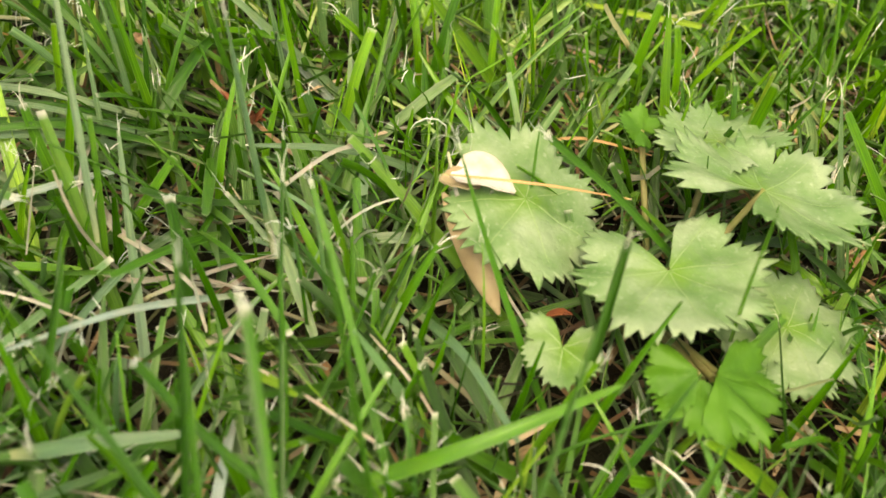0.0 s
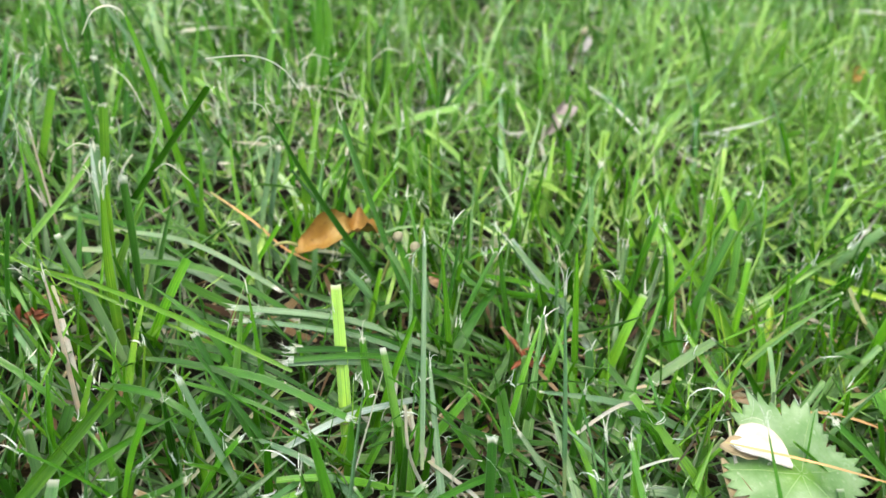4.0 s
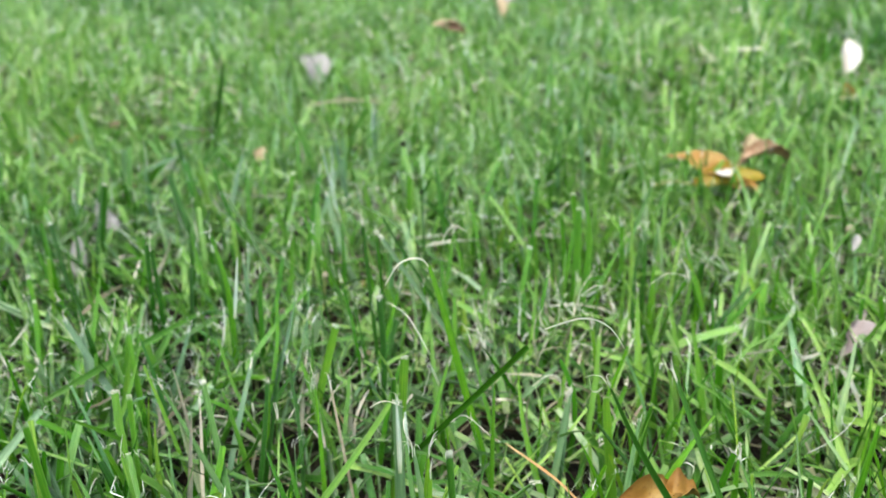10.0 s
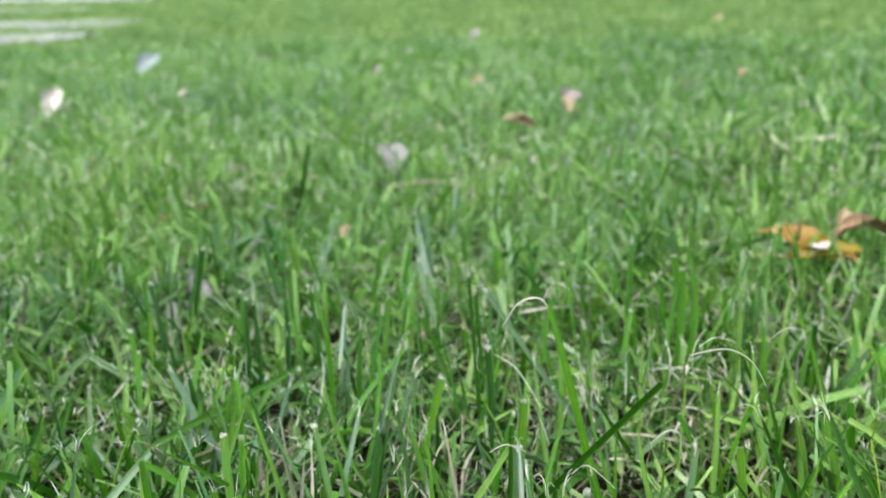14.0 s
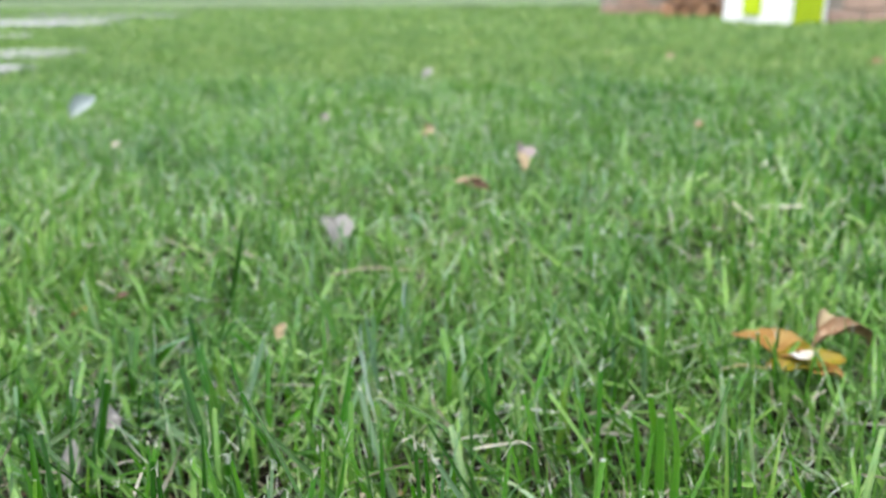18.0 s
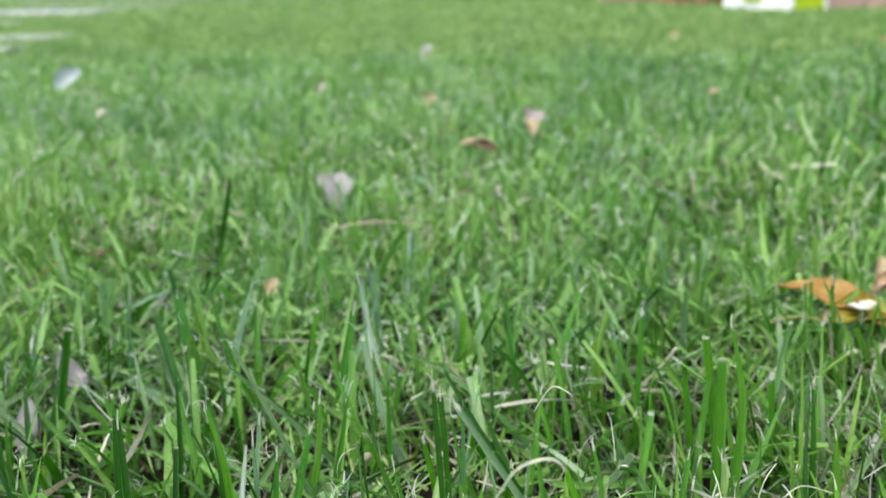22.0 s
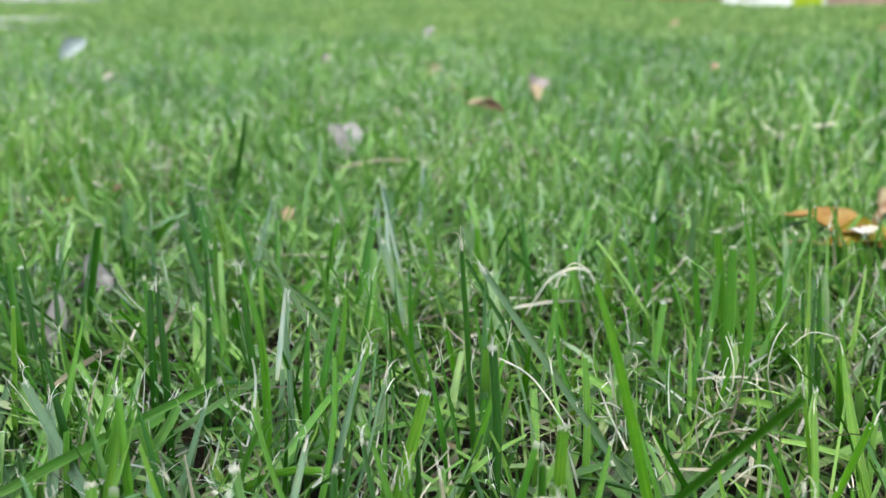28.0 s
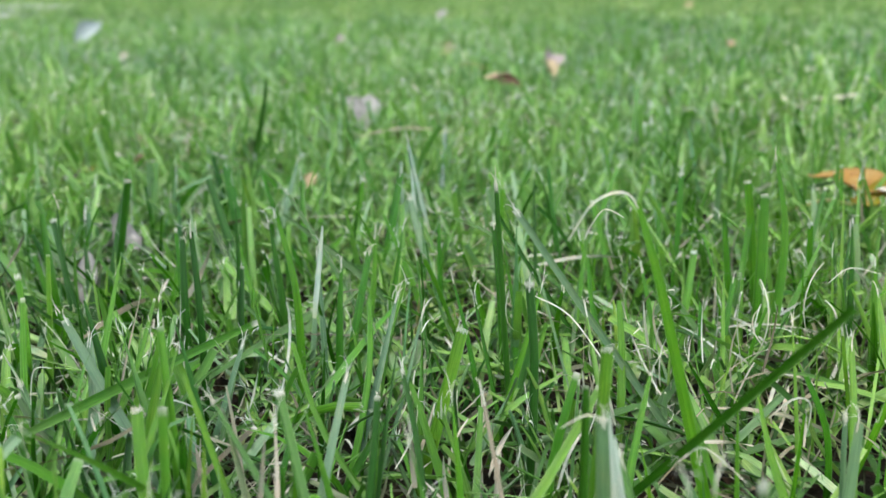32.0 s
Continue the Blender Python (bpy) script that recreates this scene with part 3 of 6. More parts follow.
rng = np.random.default_rng(7)
for fade, mat, label in ((-1, M_matted_shaded, "grass blades pressed flat, the shade under the sward in their green"), (1, M_far_lightened, "grass blades pressed flat under the sward, distance brightness in their green")):
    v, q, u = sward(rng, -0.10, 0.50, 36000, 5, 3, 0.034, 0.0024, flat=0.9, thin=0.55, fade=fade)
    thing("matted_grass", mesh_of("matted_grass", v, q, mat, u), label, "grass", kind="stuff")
torn = []
for fade, mat, label in ((-1, M_grass, "fresh mown green lawn grass with torn pale tips"), (1, M_far_lightened, "lawn grass among the dark blades, distance brightness in its green")):
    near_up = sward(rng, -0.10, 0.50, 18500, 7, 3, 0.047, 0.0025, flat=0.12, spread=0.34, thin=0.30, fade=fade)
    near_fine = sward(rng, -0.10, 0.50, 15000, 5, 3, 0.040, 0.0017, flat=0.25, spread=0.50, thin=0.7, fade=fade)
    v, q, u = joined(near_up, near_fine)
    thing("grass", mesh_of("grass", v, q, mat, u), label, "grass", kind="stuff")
    torn += [frays(rng, near_up, 7, 3, 0.28, 4, 0.0042, 0.00027), frays(rng, near_fine, 5, 3, 0.18, 3, 0.0042, 0.00024)]
for fade, mat, label in ((-1, M_grass, "mown green lawn grass further out"), (1, M_far_lightened, "lawn grass beyond the fallen leaves, distance brightness in its green")):
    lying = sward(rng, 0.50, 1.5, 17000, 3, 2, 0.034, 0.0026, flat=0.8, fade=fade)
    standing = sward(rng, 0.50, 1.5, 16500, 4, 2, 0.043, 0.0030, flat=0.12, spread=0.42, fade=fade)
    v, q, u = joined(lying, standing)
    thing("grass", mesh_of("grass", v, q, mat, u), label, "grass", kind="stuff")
    # threads widened here so that they also stand in for glints on the blades
    torn.append(frays(rng, standing, 4, 2, 0.20, 2, 0.006, 0.0008))
v, q, u = joined(*torn)
thing("torn_fibres", mesh_of("torn_fibres", v, q, M_fibre, u), "frayed whitish ends of mown blades, widened as glints further out", "fibres", kind="stuff")
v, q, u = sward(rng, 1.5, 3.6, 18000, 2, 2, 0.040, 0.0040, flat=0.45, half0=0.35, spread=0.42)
thing("grass", mesh_of("grass", v, q, M_distant_hazed, u), "lawn grass in the middle distance, haze painted into its green", "grass", kind="stuff")
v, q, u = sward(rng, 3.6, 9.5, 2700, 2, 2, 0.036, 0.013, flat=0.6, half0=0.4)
thing("grass", mesh_of("grass", v, q, M_distant_hazed, u), "lawn grass in the distance, haze painted into its green", "grass", kind="stuff")


def around(x0, x1, y0, y1, per_m2, length, width, seg):
    """The rest of the lawn, beside and behind the walk, a little coarser."""
    n = int(per_m2 * (x1 - x0) * (y1 - y0))
    x, y = aside.uniform(x0, x1, n), aside.uniform(y0, y1, n)
    ok = (np.abs(x - 0.06) > 0.30 + 0.62 * np.maximum(y, 0)) | (y < -0.10)
    for sx, sy, w, d, _ in SLABS:
        ok &= (np.abs(x - sx) > w / 2) | (np.abs(y - sy) > d / 2)
    x, y = x[ok], y[ok]
    n = len(x)
    return blade_arrays(x, y, dip(y), length * aside.uniform(0.6, 1.15, n), width * aside.uniform(0.5, 1.2, n), aside.uniform(0, 6.283, n), np.abs(aside.normal(0, 0.55, n)),
                        np.abs(aside.normal(0.25, 0.4, n)), aside.normal(0, 0.9, n), seg, 2, aside.uniform(0.5, 0.95, n))


aside = np.random.default_rng(77)
v, q, u = joined(around(-1.0, 1.1, -0.9, 0.9, 12500, 0.045, 0.0050, 2), around(-3.2, 3.3, -3.0, 3.0, 1000, 0.045, 0.012, 2), around(-7.0, 7.0, -5.0, 9.5, 240, 0.045, 0.022, 2))
thing("grass", mesh_of("grass", v, q, M_far_lightened, u), "green lawn grass beside and behind the path", "grass", kind="stuff")


def litter(rng, y0, y1, per_m2, length, width, zmax, seg=4):
    """Dead blades and straws lying in the sward."""
    x, y = scatter(rng, y0, y1, per_m2, 0.30, 0.62)
    n = len(x)
    lean = rng.uniform(1.15, 1.62, n)
    return blade_arrays(x, y, rng.uniform(0.002, zmax, n), length * rng.uniform(0.4, 1.3, n), width * rng.uniform(0.4, 1.4, n), rng.uniform(0, 6.283, n),
                        lean, rng.normal(0, 0.5, n), rng.normal(0, 1.6, n), seg, 2, rng.uniform(0, 0.8, n))


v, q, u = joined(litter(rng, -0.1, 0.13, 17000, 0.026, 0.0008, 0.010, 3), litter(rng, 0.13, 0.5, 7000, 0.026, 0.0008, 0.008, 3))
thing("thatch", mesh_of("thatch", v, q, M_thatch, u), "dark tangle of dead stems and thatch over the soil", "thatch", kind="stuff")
chips = np.random.default_rng(53)
v, q, u = joined(litter(chips, -0.1, 0.14, 7000, 0.013, 0.0024, 0.009, 4), litter(chips, -0.1, 0.14, 8000, 0.026, 0.0011, 0.014, 5), litter(chips, 0.14, 0.40, 500, 0.014, 0.0020, 0.008, 4))
thing("leaf_litter", mesh_of("leaf_litter", v, q, M_chip, u), "brown and tan broken straws and leaf crumbs on the soil", "plant debris", kind="stuff")
v, q, u = joined(litter(rng, -0.1, 0.55, 2200, 0.022, 0.0012, 0.014), litter(rng, 0.17, 0.6, 2400, 0.026, 0.0012, 0.026, 4), litter(rng, 0.55, 1.4, 1500, 0.028, 0.0016, 0.026, 3))
thing("straw_litter", mesh_of("straw_litter", v, q, M_straw, u), "dry pale straws and dead blades lying between the grass", "straw", kind="stuff")


def fibres(rng, y0, y1, per_m2, thick=1.0):
    """Thin curling threads that the mower tore from the blades."""
    x, y = scatter(rng, y0, y1, per_m2, 0.30, 0.62)
    ok = np.hypot(x - 0.222, y - 0.032) > 0.042
    x, y = x[ok], y[ok]
    n = len(x)
    return blade_arrays(x, y, rng.uniform(0.012, 0.036, n), rng.uniform(0.006, 0.024, n), thick * rng.uniform(0.00013, 0.00036, n), rng.uniform(0, 6.283, n),
                        rng.uniform(0.1, 1.4, n), rng.normal(0, 1.9, n), rng.normal(0, 1, n), 8, 2, rng.uniform(0.2, 0.9, n))


def tangle(rng, cx, cy, r, n, width):
    """A patch of bleached dead blades and threads caught in the sward."""
    a, d = rng.uniform(0, 6.283, n), r * np.sqrt(rng.random(n))
    x, y = cx + d * np.cos(a), cy + d * np.sin(a)
    return blade_arrays(x, y, rng.uniform(0.004, 0.024, n), rng.uniform(0.008, 0.024, n), width * rng.uniform(0.3, 1.3, n), rng.uniform(0, 6.283, n),
                        rng.uniform(0.2, 1.3, n), rng.normal(0, 1.1, n), rng.normal(0, 1.5, n), 8, 2, rng.uniform(0.2, 0.9, n))


v, q, u = joined(fibres(rng, -0.1, 0.2, 500), fibres(rng, 0.2, 0.5, 1200), fibres(rng, 0.45, 1.1, 2000, 1.8))
thing("torn_fibres", mesh_of("torn_fibres", v, q, M_fibre, u), "fine whitish torn grass fibres curling in the sward", "fibres", kind="stuff")
sets = []
for cx, cy, r, n in ((0.085, 0.205, 0.030, 34), (0.060, 0.235, 0.030, 28), (-0.030, 0.185, 0.022, 22), (0.000, 0.200, 0.020, 16), (0.130, 0.300, 0.040, 30), (0.195, 0.320, 0.040, 34),
                     (-0.020, 0.480, 0.050, 30), (0.015, 0.290, 0.030, 20), (0.160, 0.060, 0.025, 14), (0.120, 0.050, 0.028, 16), (0.190, 0.200, 0.030, 18), (0.210, 0.270, 0.030, 34), (0.160, 0.250, 0.030, 34), (0.250, 0.330, 0.040, 36)):
    sets.append(tangle(rng, cx, cy, r, n, 0.0007))
v, q, u = joined(*sets)
thing("straw_tangle", mesh_of("straw_tangle", v, q, M_straw, u), "bleached dead blades tangled in the sward", "straw", kind="stuff")


def stubs(rng, x, y):
    """Short bleached ends of dead blades that stick up between the green ones."""
    n = len(x)
    return blade_arrays(x, y, rng.uniform(0.003, 0.017, n) + dip(y), rng.uniform(0.006, 0.015, n), rng.uniform(0.0006, 0.0015, n), rng.uniform(0, 6.283, n), np.abs(rng.normal(0.4, 0.5, n)),
                        rng.normal(0.1, 0.4, n), rng.normal(0, 0.8, n), 4, 3, rng.uniform(0.3, 0.9, n))


pick = np.random.default_rng(91)
px, py = scatter(pick, -0.10, 1.0, 420, 0.30, 0.62)
for cx, cy, r, n in ((0.130, 0.265, 0.045, 46), (0.195, 0.310, 0.045, 40), (-0.045, 0.195, 0.030, 26), (0.010, 0.190, 0.030, 22), (0.080, 0.220, 0.030, 22), (0.150, 0.230, 0.035, 26)):
    a, d = pick.uniform(0, 6.283, n), r * np.sqrt(pick.random(n))
    px, py = np.concatenate([px, cx + d * np.cos(a)]), np.concatenate([py, cy + d * np.sin(a)])
clear = np.hypot(px - 0.222, py - 0.032) > 0.045
v, q, u = stubs(pick, px[clear], py[clear])
thing("dead_stubs", mesh_of("dead_stubs", v, q, M_stub, u), "short bleached pinkish-white ends of dead blades in the sward", "straw", kind="stuff")

sets = []
for cx, cy in ((-0.034, 0.210), (0.061, 0.238), (0.075, 0.220), (0.093, 0.238), (0.112, 0.267), (-0.013, 0.268), (-0.063, 0.221), (0.038, 0.192), (-0.090, 0.216), (0.059, 0.224), (0.031, 0.188),
               (-0.040, 0.194), (-0.033, 0.240), (0.003, 0.244), (-0.115, 0.329), (0.100, 0.241), (0.070, 0.300), (-0.060, 0.300), (0.150, 0.260), (0.020, 0.330)):
    sets.append(tangle(rng, cx, cy, 0.013, 10, 0.0006))
v, q, u = joined(*sets)
thing("bleached_wisps", mesh_of("bleached_wisps", v, q, M_fibre, u), "tufts of bleached whitish dead blades in the sward", "straw", kind="stuff")


# ---- leaves ----
def strip_leaf(name, mat, length, width, cup=0.0, bend=0.0, wrinkle=0.0, taper=1.0, seed=1, nu=9, nv=15, teeth=0.0, thick=0.0004, base=0.0):
    """A leaf blade along +x: cupped across, bent along, wrinkled; a thin shell with two sides."""
    t = np.linspace(0, 1, nv)
    half = width / 2 * np.sin(np.pi * np.clip(t, 0.02, 0.985) ** taper) ** 0.75
    half = np.maximum(half, base * width / 2 * (1 - t))
    if teeth:
        half = half * (1 + teeth * (np.arange(nv) % 2 - 0.5))
    s = np.linspace(-1, 1, nu)
    gs, gt = np.meshgrid(s, t)
    yy = gs * half[:, None]
    ang = bend * (gt - 0.5)
    xx = length * (np.sin(ang) / bend + 0.5 if abs(bend) > 1e-3 else gt)
    zz = -length * (1 - np.cos(ang)) / (bend if abs(bend) > 1e-3 else 1) + cup * width * gs ** 2 * np.sin(np.pi * gt) + wrinkle * (wave(xx, yy, 9 / length, seed) + 0.5 * wave(xx, yy, 24 / length, seed + 1))
    top = np.stack([xx, yy, zz], -1).reshape(-1, 3)
    n = len(top)
    low = top - np.array([0, 0, thick])
    idx = np.arange(n).reshape(nv, nu)
    f = np.stack([idx[:-1, :-1], idx[1:, :-1], idx[1:, 1:], idx[:-1, 1:]], -1).reshape(-1, 4)
    rim = np.concatenate([idx[0, :], idx[1:, -1], idx[-1, ::-1][1:], idx[::-1, 0][1:-1]])
    nxt = np.roll(rim, -1)
    edge = np.stack([rim, rim + n, nxt + n, nxt], -1)
    return mesh_of(name, np.concatenate([top, low]), np.concatenate([f, f[:, ::-1] + n, edge]), mat)


def tube(name, pts, r0, r1, mat, sides=6):
    """A tapering round stalk through a few points, smoothed."""
    p = np.asarray(pts, float)
    t = np.linspace(0, len(p) - 1, 5 * (len(p) - 1) + 1)
    i = np.clip(t.astype(int), 0, len(p) - 2)
    f = (t - i)[:, None]
    a, b, c, d = p[np.clip(i - 1, 0, None)], p[i], p[i + 1], p[np.clip(i + 2, None, len(p) - 1)]
    line = 0.5 * (2 * b + (c - a) * f + (2 * a - 5 * b + 4 * c - d) * f ** 2 + (3 * b - a - 3 * c + d) * f ** 3)
    tan = np.gradient(line, axis=0)
    tan /= np.linalg.norm(tan, axis=1)[:, None] + 1e-12
    ref = np.where(np.abs(tan[:, 2:]) > 0.9, np.array([[1.0, 0, 0]]), np.array([[0, 0, 1.0]]))
    e1 = np.cross(tan, ref)
    e1 /= np.linalg.norm(e1, axis=1)[:, None]
    e2 = np.cross(tan, e1)
    r = np.linspace(r0, r1, len(line))[:, None, None]
    an = np.arange(sides) * 2 * np.pi / sides
    ring = line[:, None] + r * (np.cos(an)[None, :, None] * e1[:, None] + np.sin(an)[None, :, None] * e2[:, None])
    idx = np.arange(len(line) * sides).reshape(len(line), sides)
    q = np.stack([idx[:-1], np.roll(idx, -1, 1)[:-1], np.roll(idx, -1, 1)[1:], idx[1:]], -1).reshape(-1, 4)
    return mesh_of(name, ring.reshape(-1, 3), q, mat)


def fallen_leaf(label, mat, x, y, z, length, width, yaw, tilt=0.0, roll=0.0, stalk=0.0, group="", **shape):
    ob = thing("fallen_leaf", strip_leaf("fallen_leaf", mat, length, width, **shape), label, "leaf", group,
               m=pose(x, y, z, 0, 0, yaw) @ pose(0, 0, 0, roll, -tilt, 0) @ Matrix.Translation((-length / 2, 0, 0)))
    if stalk:
        part("stalk", tube("stalk", [(0.001, 0, 0), (-stalk * 0.5, 0.001, 0.002), (-stalk, 0.003, -0.002)], 0.0006, 0.0004, M_stem), ob)
    return ob


ol = fallen_leaf("orange curled dry leaf lying among green blades", M_orange, 0.1000, 0.1385, 0.0310, 0.0235, 0.0085, 26, tilt=4, roll=26, stalk=0.004, cup=0.55, bend=1.7, wrinkle=0.0016, seed=3, taper=0.8)
part("curled_end", strip_leaf("curled_end", M_orange, 0.0120, 0.0070, cup=0.5, bend=1.9, wrinkle=0.0012, seed=4), ol, "curled torn end", m=pose(0.0150, 0.0005, -0.0005, -24, -6, -22))
yl = fallen_leaf("yellow and orange torn dry leaf with a white spot", M_yellow, 0.186, 0.350, 0.0270, 0.036, 0.017, 4, tilt=2, roll=12, stalk=0.02, cup=0.35, bend=-0.5, wrinkle=0.0016, seed=5)


def on_leaf(name, mat, label, length, width, x, y, z, yaw, tilt, roll, **shape):
    """A piece of the torn leaf, given by its own place on the lawn."""
    m = pose(x, y, z, 0, 0, yaw) @ pose(0, 0, 0, roll, -tilt, 0) @ Matrix.Translation((-length / 2, 0, 0))
    part(name, strip_leaf(name, mat, length, width, **shape), yl, label, m=yl.matrix_basis.inverted() @ m)


on_leaf("white_spot", M_white, "white dropping on the leaf", 0.0065, 0.0100, 0.1845, 0.3495, 0.0325, -80, -4, 6, cup=0.05, wrinkle=0.0002, nu=7, nv=7, base=1.0)
on_leaf("torn_lobe", M_orange, "orange-brown pointed lobe", 0.033, 0.017, 0.1745, 0.3640, 0.0325, 143, 2, -10, cup=0.12, bend=0.3, wrinkle=0.0012, seed=6, taper=0.62, base=0.9)
on_leaf("torn_lobe", M_orange, "orange-brown torn lobe", 0.016, 0.009, 0.1900, 0.3390, 0.0290, -40, 4, 12, cup=0.4, bend=1.0, wrinkle=0.0012, seed=7)
on_leaf("torn_lobe", M_rust, "brown curled torn lobe", 0.040, 0.0105, 0.2080, 0.3630, 0.0390, 2, 0, 12, cup=0.5, bend=3.0, wrinkle=0.0022, seed=8)
on_leaf("torn_lobe", M_tan, "tan curled torn lobe", 0.020, 0.008, 0.2010, 0.3700, 0.0380, 62, 34, 20, cup=0.4, bend=0.9, wrinkle=0.0012, seed=9)
fallen_leaf("pinkish dry leaf scrap stuck between blades", M_pink, 0.1885, 0.219, 0.027, 0.021, 0.0062, 48, tilt=30, roll=34, cup=0.5, bend=0.8, wrinkle=0.0022, seed=9)
pl = fallen_leaf("pale pinkish dry leaf standing folded in the grass", M_pale, -0.041, 0.552, 0.027, 0.027, 0.018, 80, tilt=66, cup=0.25, bend=0.5, wrinkle=0.0009, seed=12, taper=1.7)
part("folded_corner", strip_leaf("folded_corner", M_pale, 0.016, 0.009, cup=0.3, bend=0.4, wrinkle=0.0006, seed=13), pl, m=pose(0.014, 0.002, 0.0015, 10, 0, 48))
bl = fallen_leaf("beige dry leaf with a dark strip for its shaded underside", M_tan, 0.052, 0.672, 0.038, 0.030, 0.014, -6, tilt=-12, roll=-8, stalk=0.02, cup=-0.3, bend=1.0, wrinkle=0.0015, seed=14)
# dark strip added below the leaf for its brown underside in shadow
part("curled_edge", strip_leaf("curled_edge", M_brown, 0.026, 0.008, cup=0.35, bend=0.9, wrinkle=0.0012, seed=15), bl, "dark brown strip for the shaded underside", m=pose(0.006, -0.008, -0.004, 55, 4, 3))
fallen_leaf("small tan dry leaf on the grass", M_tan, 0.009, 0.940, 0.030, 0.021, 0.016, 30, tilt=20, roll=40, cup=0.3, bend=0.5, wrinkle=0.001, seed=16)
fallen_leaf("dull brown curled dry leaf on the grass", M_pink, 0.104, 0.785, 0.036, 0.026, 0.020, 75, tilt=30, roll=25, cup=0.35, bend=0.9, wrinkle=0.0015, seed=18)
fallen_leaf("pale straw-coloured leaf scrap in the grass", M_tan, 0.101, 0.770, 0.031, 0.024, 0.012, 100, tilt=35, roll=10, cup=0.2, bend=0.4, wrinkle=0.001, seed=19)
fallen_leaf("bluish pale leaf lying underside up", M_bluish, -0.452, 1.100, 0.038, 0.044, 0.028, 22, tilt=34, roll=46, cup=0.25, bend=0.4, wrinkle=0.0012, seed=21)
fallen_leaf("pinkish white curled leaf standing in the grass", M_white, -0.430, 0.800, 0.034, 0.034, 0.020, 70, tilt=46, roll=30, cup=0.3, bend=0.7, wrinkle=0.0012, seed=23)
fallen_leaf("pale bleached leaf far out on the lawn", M_pale, -0.004, 1.545, 0.034, 0.028, 0.018, 40, tilt=40, roll=20, cup=0.3, bend=0.5, wrinkle=0.001, seed=25)
fallen_leaf("bleached white folded leaf in the grass", M_white, 0.335, 0.56, 0.036, 0.026, 0.016, 80, tilt=58, roll=20, cup=0.3, bend=0.5, wrinkle=0.0008, seed=27)
fallen_leaf("small orange leaf scrap in the grass", M_orange, 0.320, 0.52, 0.020, 0.016, 0.010, 80, tilt=48, roll=10, cup=0.2, bend=0.4, wrinkle=0.0008, seed=28)
fallen_leaf("small tan leaf scrap between blades", M_tan, -0.051, 0.394, 0.025, 0.010, 0.007, 60, tilt=45, roll=20, cup=0.2, bend=0.5, wrinkle=0.0006, seed=31)
fallen_leaf("small orange-brown leaf scrap", M_orange, -0.167, 0.431, 0.020, 0.011, 0.008, 20, tilt=25, cup=0.2, bend=0.5, wrinkle=0.0006, seed=33)
fallen_leaf("small orange-brown leaf scrap", M_brown, -0.150, 0.446, 0.022, 0.014, 0.008, 60, tilt=30, cup=0.2, bend=0.5, wrinkle=0.0006, seed=34)
fallen_leaf("pale grey crumpled leaf low in the sward", M_pale, -0.102, 0.307, 0.0255, 0.015, 0.011, 10, tilt=5, roll=30, cup=0.4, bend=0.9, wrinkle=0.0030, seed=36)
fallen_leaf("pale leaf strip hanging low in the sward", M_pale, -0.106, 0.286, 0.020, 0.019, 0.007, 95, tilt=62, cup=0.2, bend=0.3, wrinkle=0.0004, seed=37)

fallen_leaf("small pinkish leaf scrap on the lawn", M_pink, -0.117, 1.002, 0.036, 0.018, 0.01, 70, tilt=40, roll=20, cup=0.3, bend=0.6, wrinkle=0.0006, seed=51)
fallen_leaf("tiny white petal-like scrap on the lawn", M_white, -0.308, 0.846, 0.034, 0.01, 0.007, 30, tilt=30, roll=30, cup=0.3, bend=0.6, wrinkle=0.0006, seed=52)
fallen_leaf("small yellowish leaf scrap on the lawn", M_tan, 0.550, 1.948, 0.03, 0.03, 0.018, 20, tilt=20, roll=30, cup=0.3, bend=0.6, wrinkle=0.0006, seed=53)
fallen_leaf("brown curled leaf scrap on the lawn", M_rust, 0.934, 1.764, 0.03, 0.04, 0.016, 5, tilt=10, roll=30, cup=0.3, bend=0.6, wrinkle=0.0006, seed=54)
fallen_leaf("small rust-coloured leaf scrap on the lawn", M_rust, 0.315, 0.942, 0.036, 0.014, 0.009, 60, tilt=30, roll=20, cup=0.3, bend=0.6, wrinkle=0.0006, seed=55)
fallen_leaf("pale pinkish torn leaf scrap on the litter", M_pink, 0.0690, 0.0525, 0.0190, 0.0110, 0.0050, 8, tilt=2, roll=20, cup=0.6, bend=0.9, wrinkle=0.0026, seed=61)
fallen_leaf("small orange-brown scrap under the buds", M_rust, 0.129, 0.128, 0.022, 0.0055, 0.0032, -60, tilt=-20, roll=30, cup=0.3, bend=0.6, wrinkle=0.0006, seed=57)
fallen_leaf("pale straw-coloured folded scrap in the sward", M_pale, 0.216, 0.281, 0.03, 0.009, 0.0035, 60, tilt=30, roll=20, cup=0.3, bend=0.6, wrinkle=0.0006, seed=58)
fallen_leaf("small rusty leaf scrap in the yellow grass", M_orange, 0.338, 0.260, 0.03, 0.01, 0.006, 40, tilt=30, roll=20, cup=0.3, bend=0.6, wrinkle=0.0006, seed=59)


# ---- single blades that stand out of the sward ----
KINDS = {
    "d": (M_blade_dark, "dark green folded grass blade standing in the lawn"),
    "g": (M_blade, "mid-green grass blade standing in the lawn"),
    "l": (M_blade_light, "light yellow-green grass blade in the lawn"),
    "b": (M_blue, "blue-green grass blade with a torn pale tip"),
    "w": (M_waxy, "whitish blue waxy grass blade with a torn end"),
    "s": (M_straw_one, "dry straw-coloured dead grass blade"),
    "o": (M_orange_straw, "orange-brown dry stalk lying in the grass"),
    "f": (M_fibre, "thin curling whitish torn grass fibre"),
}


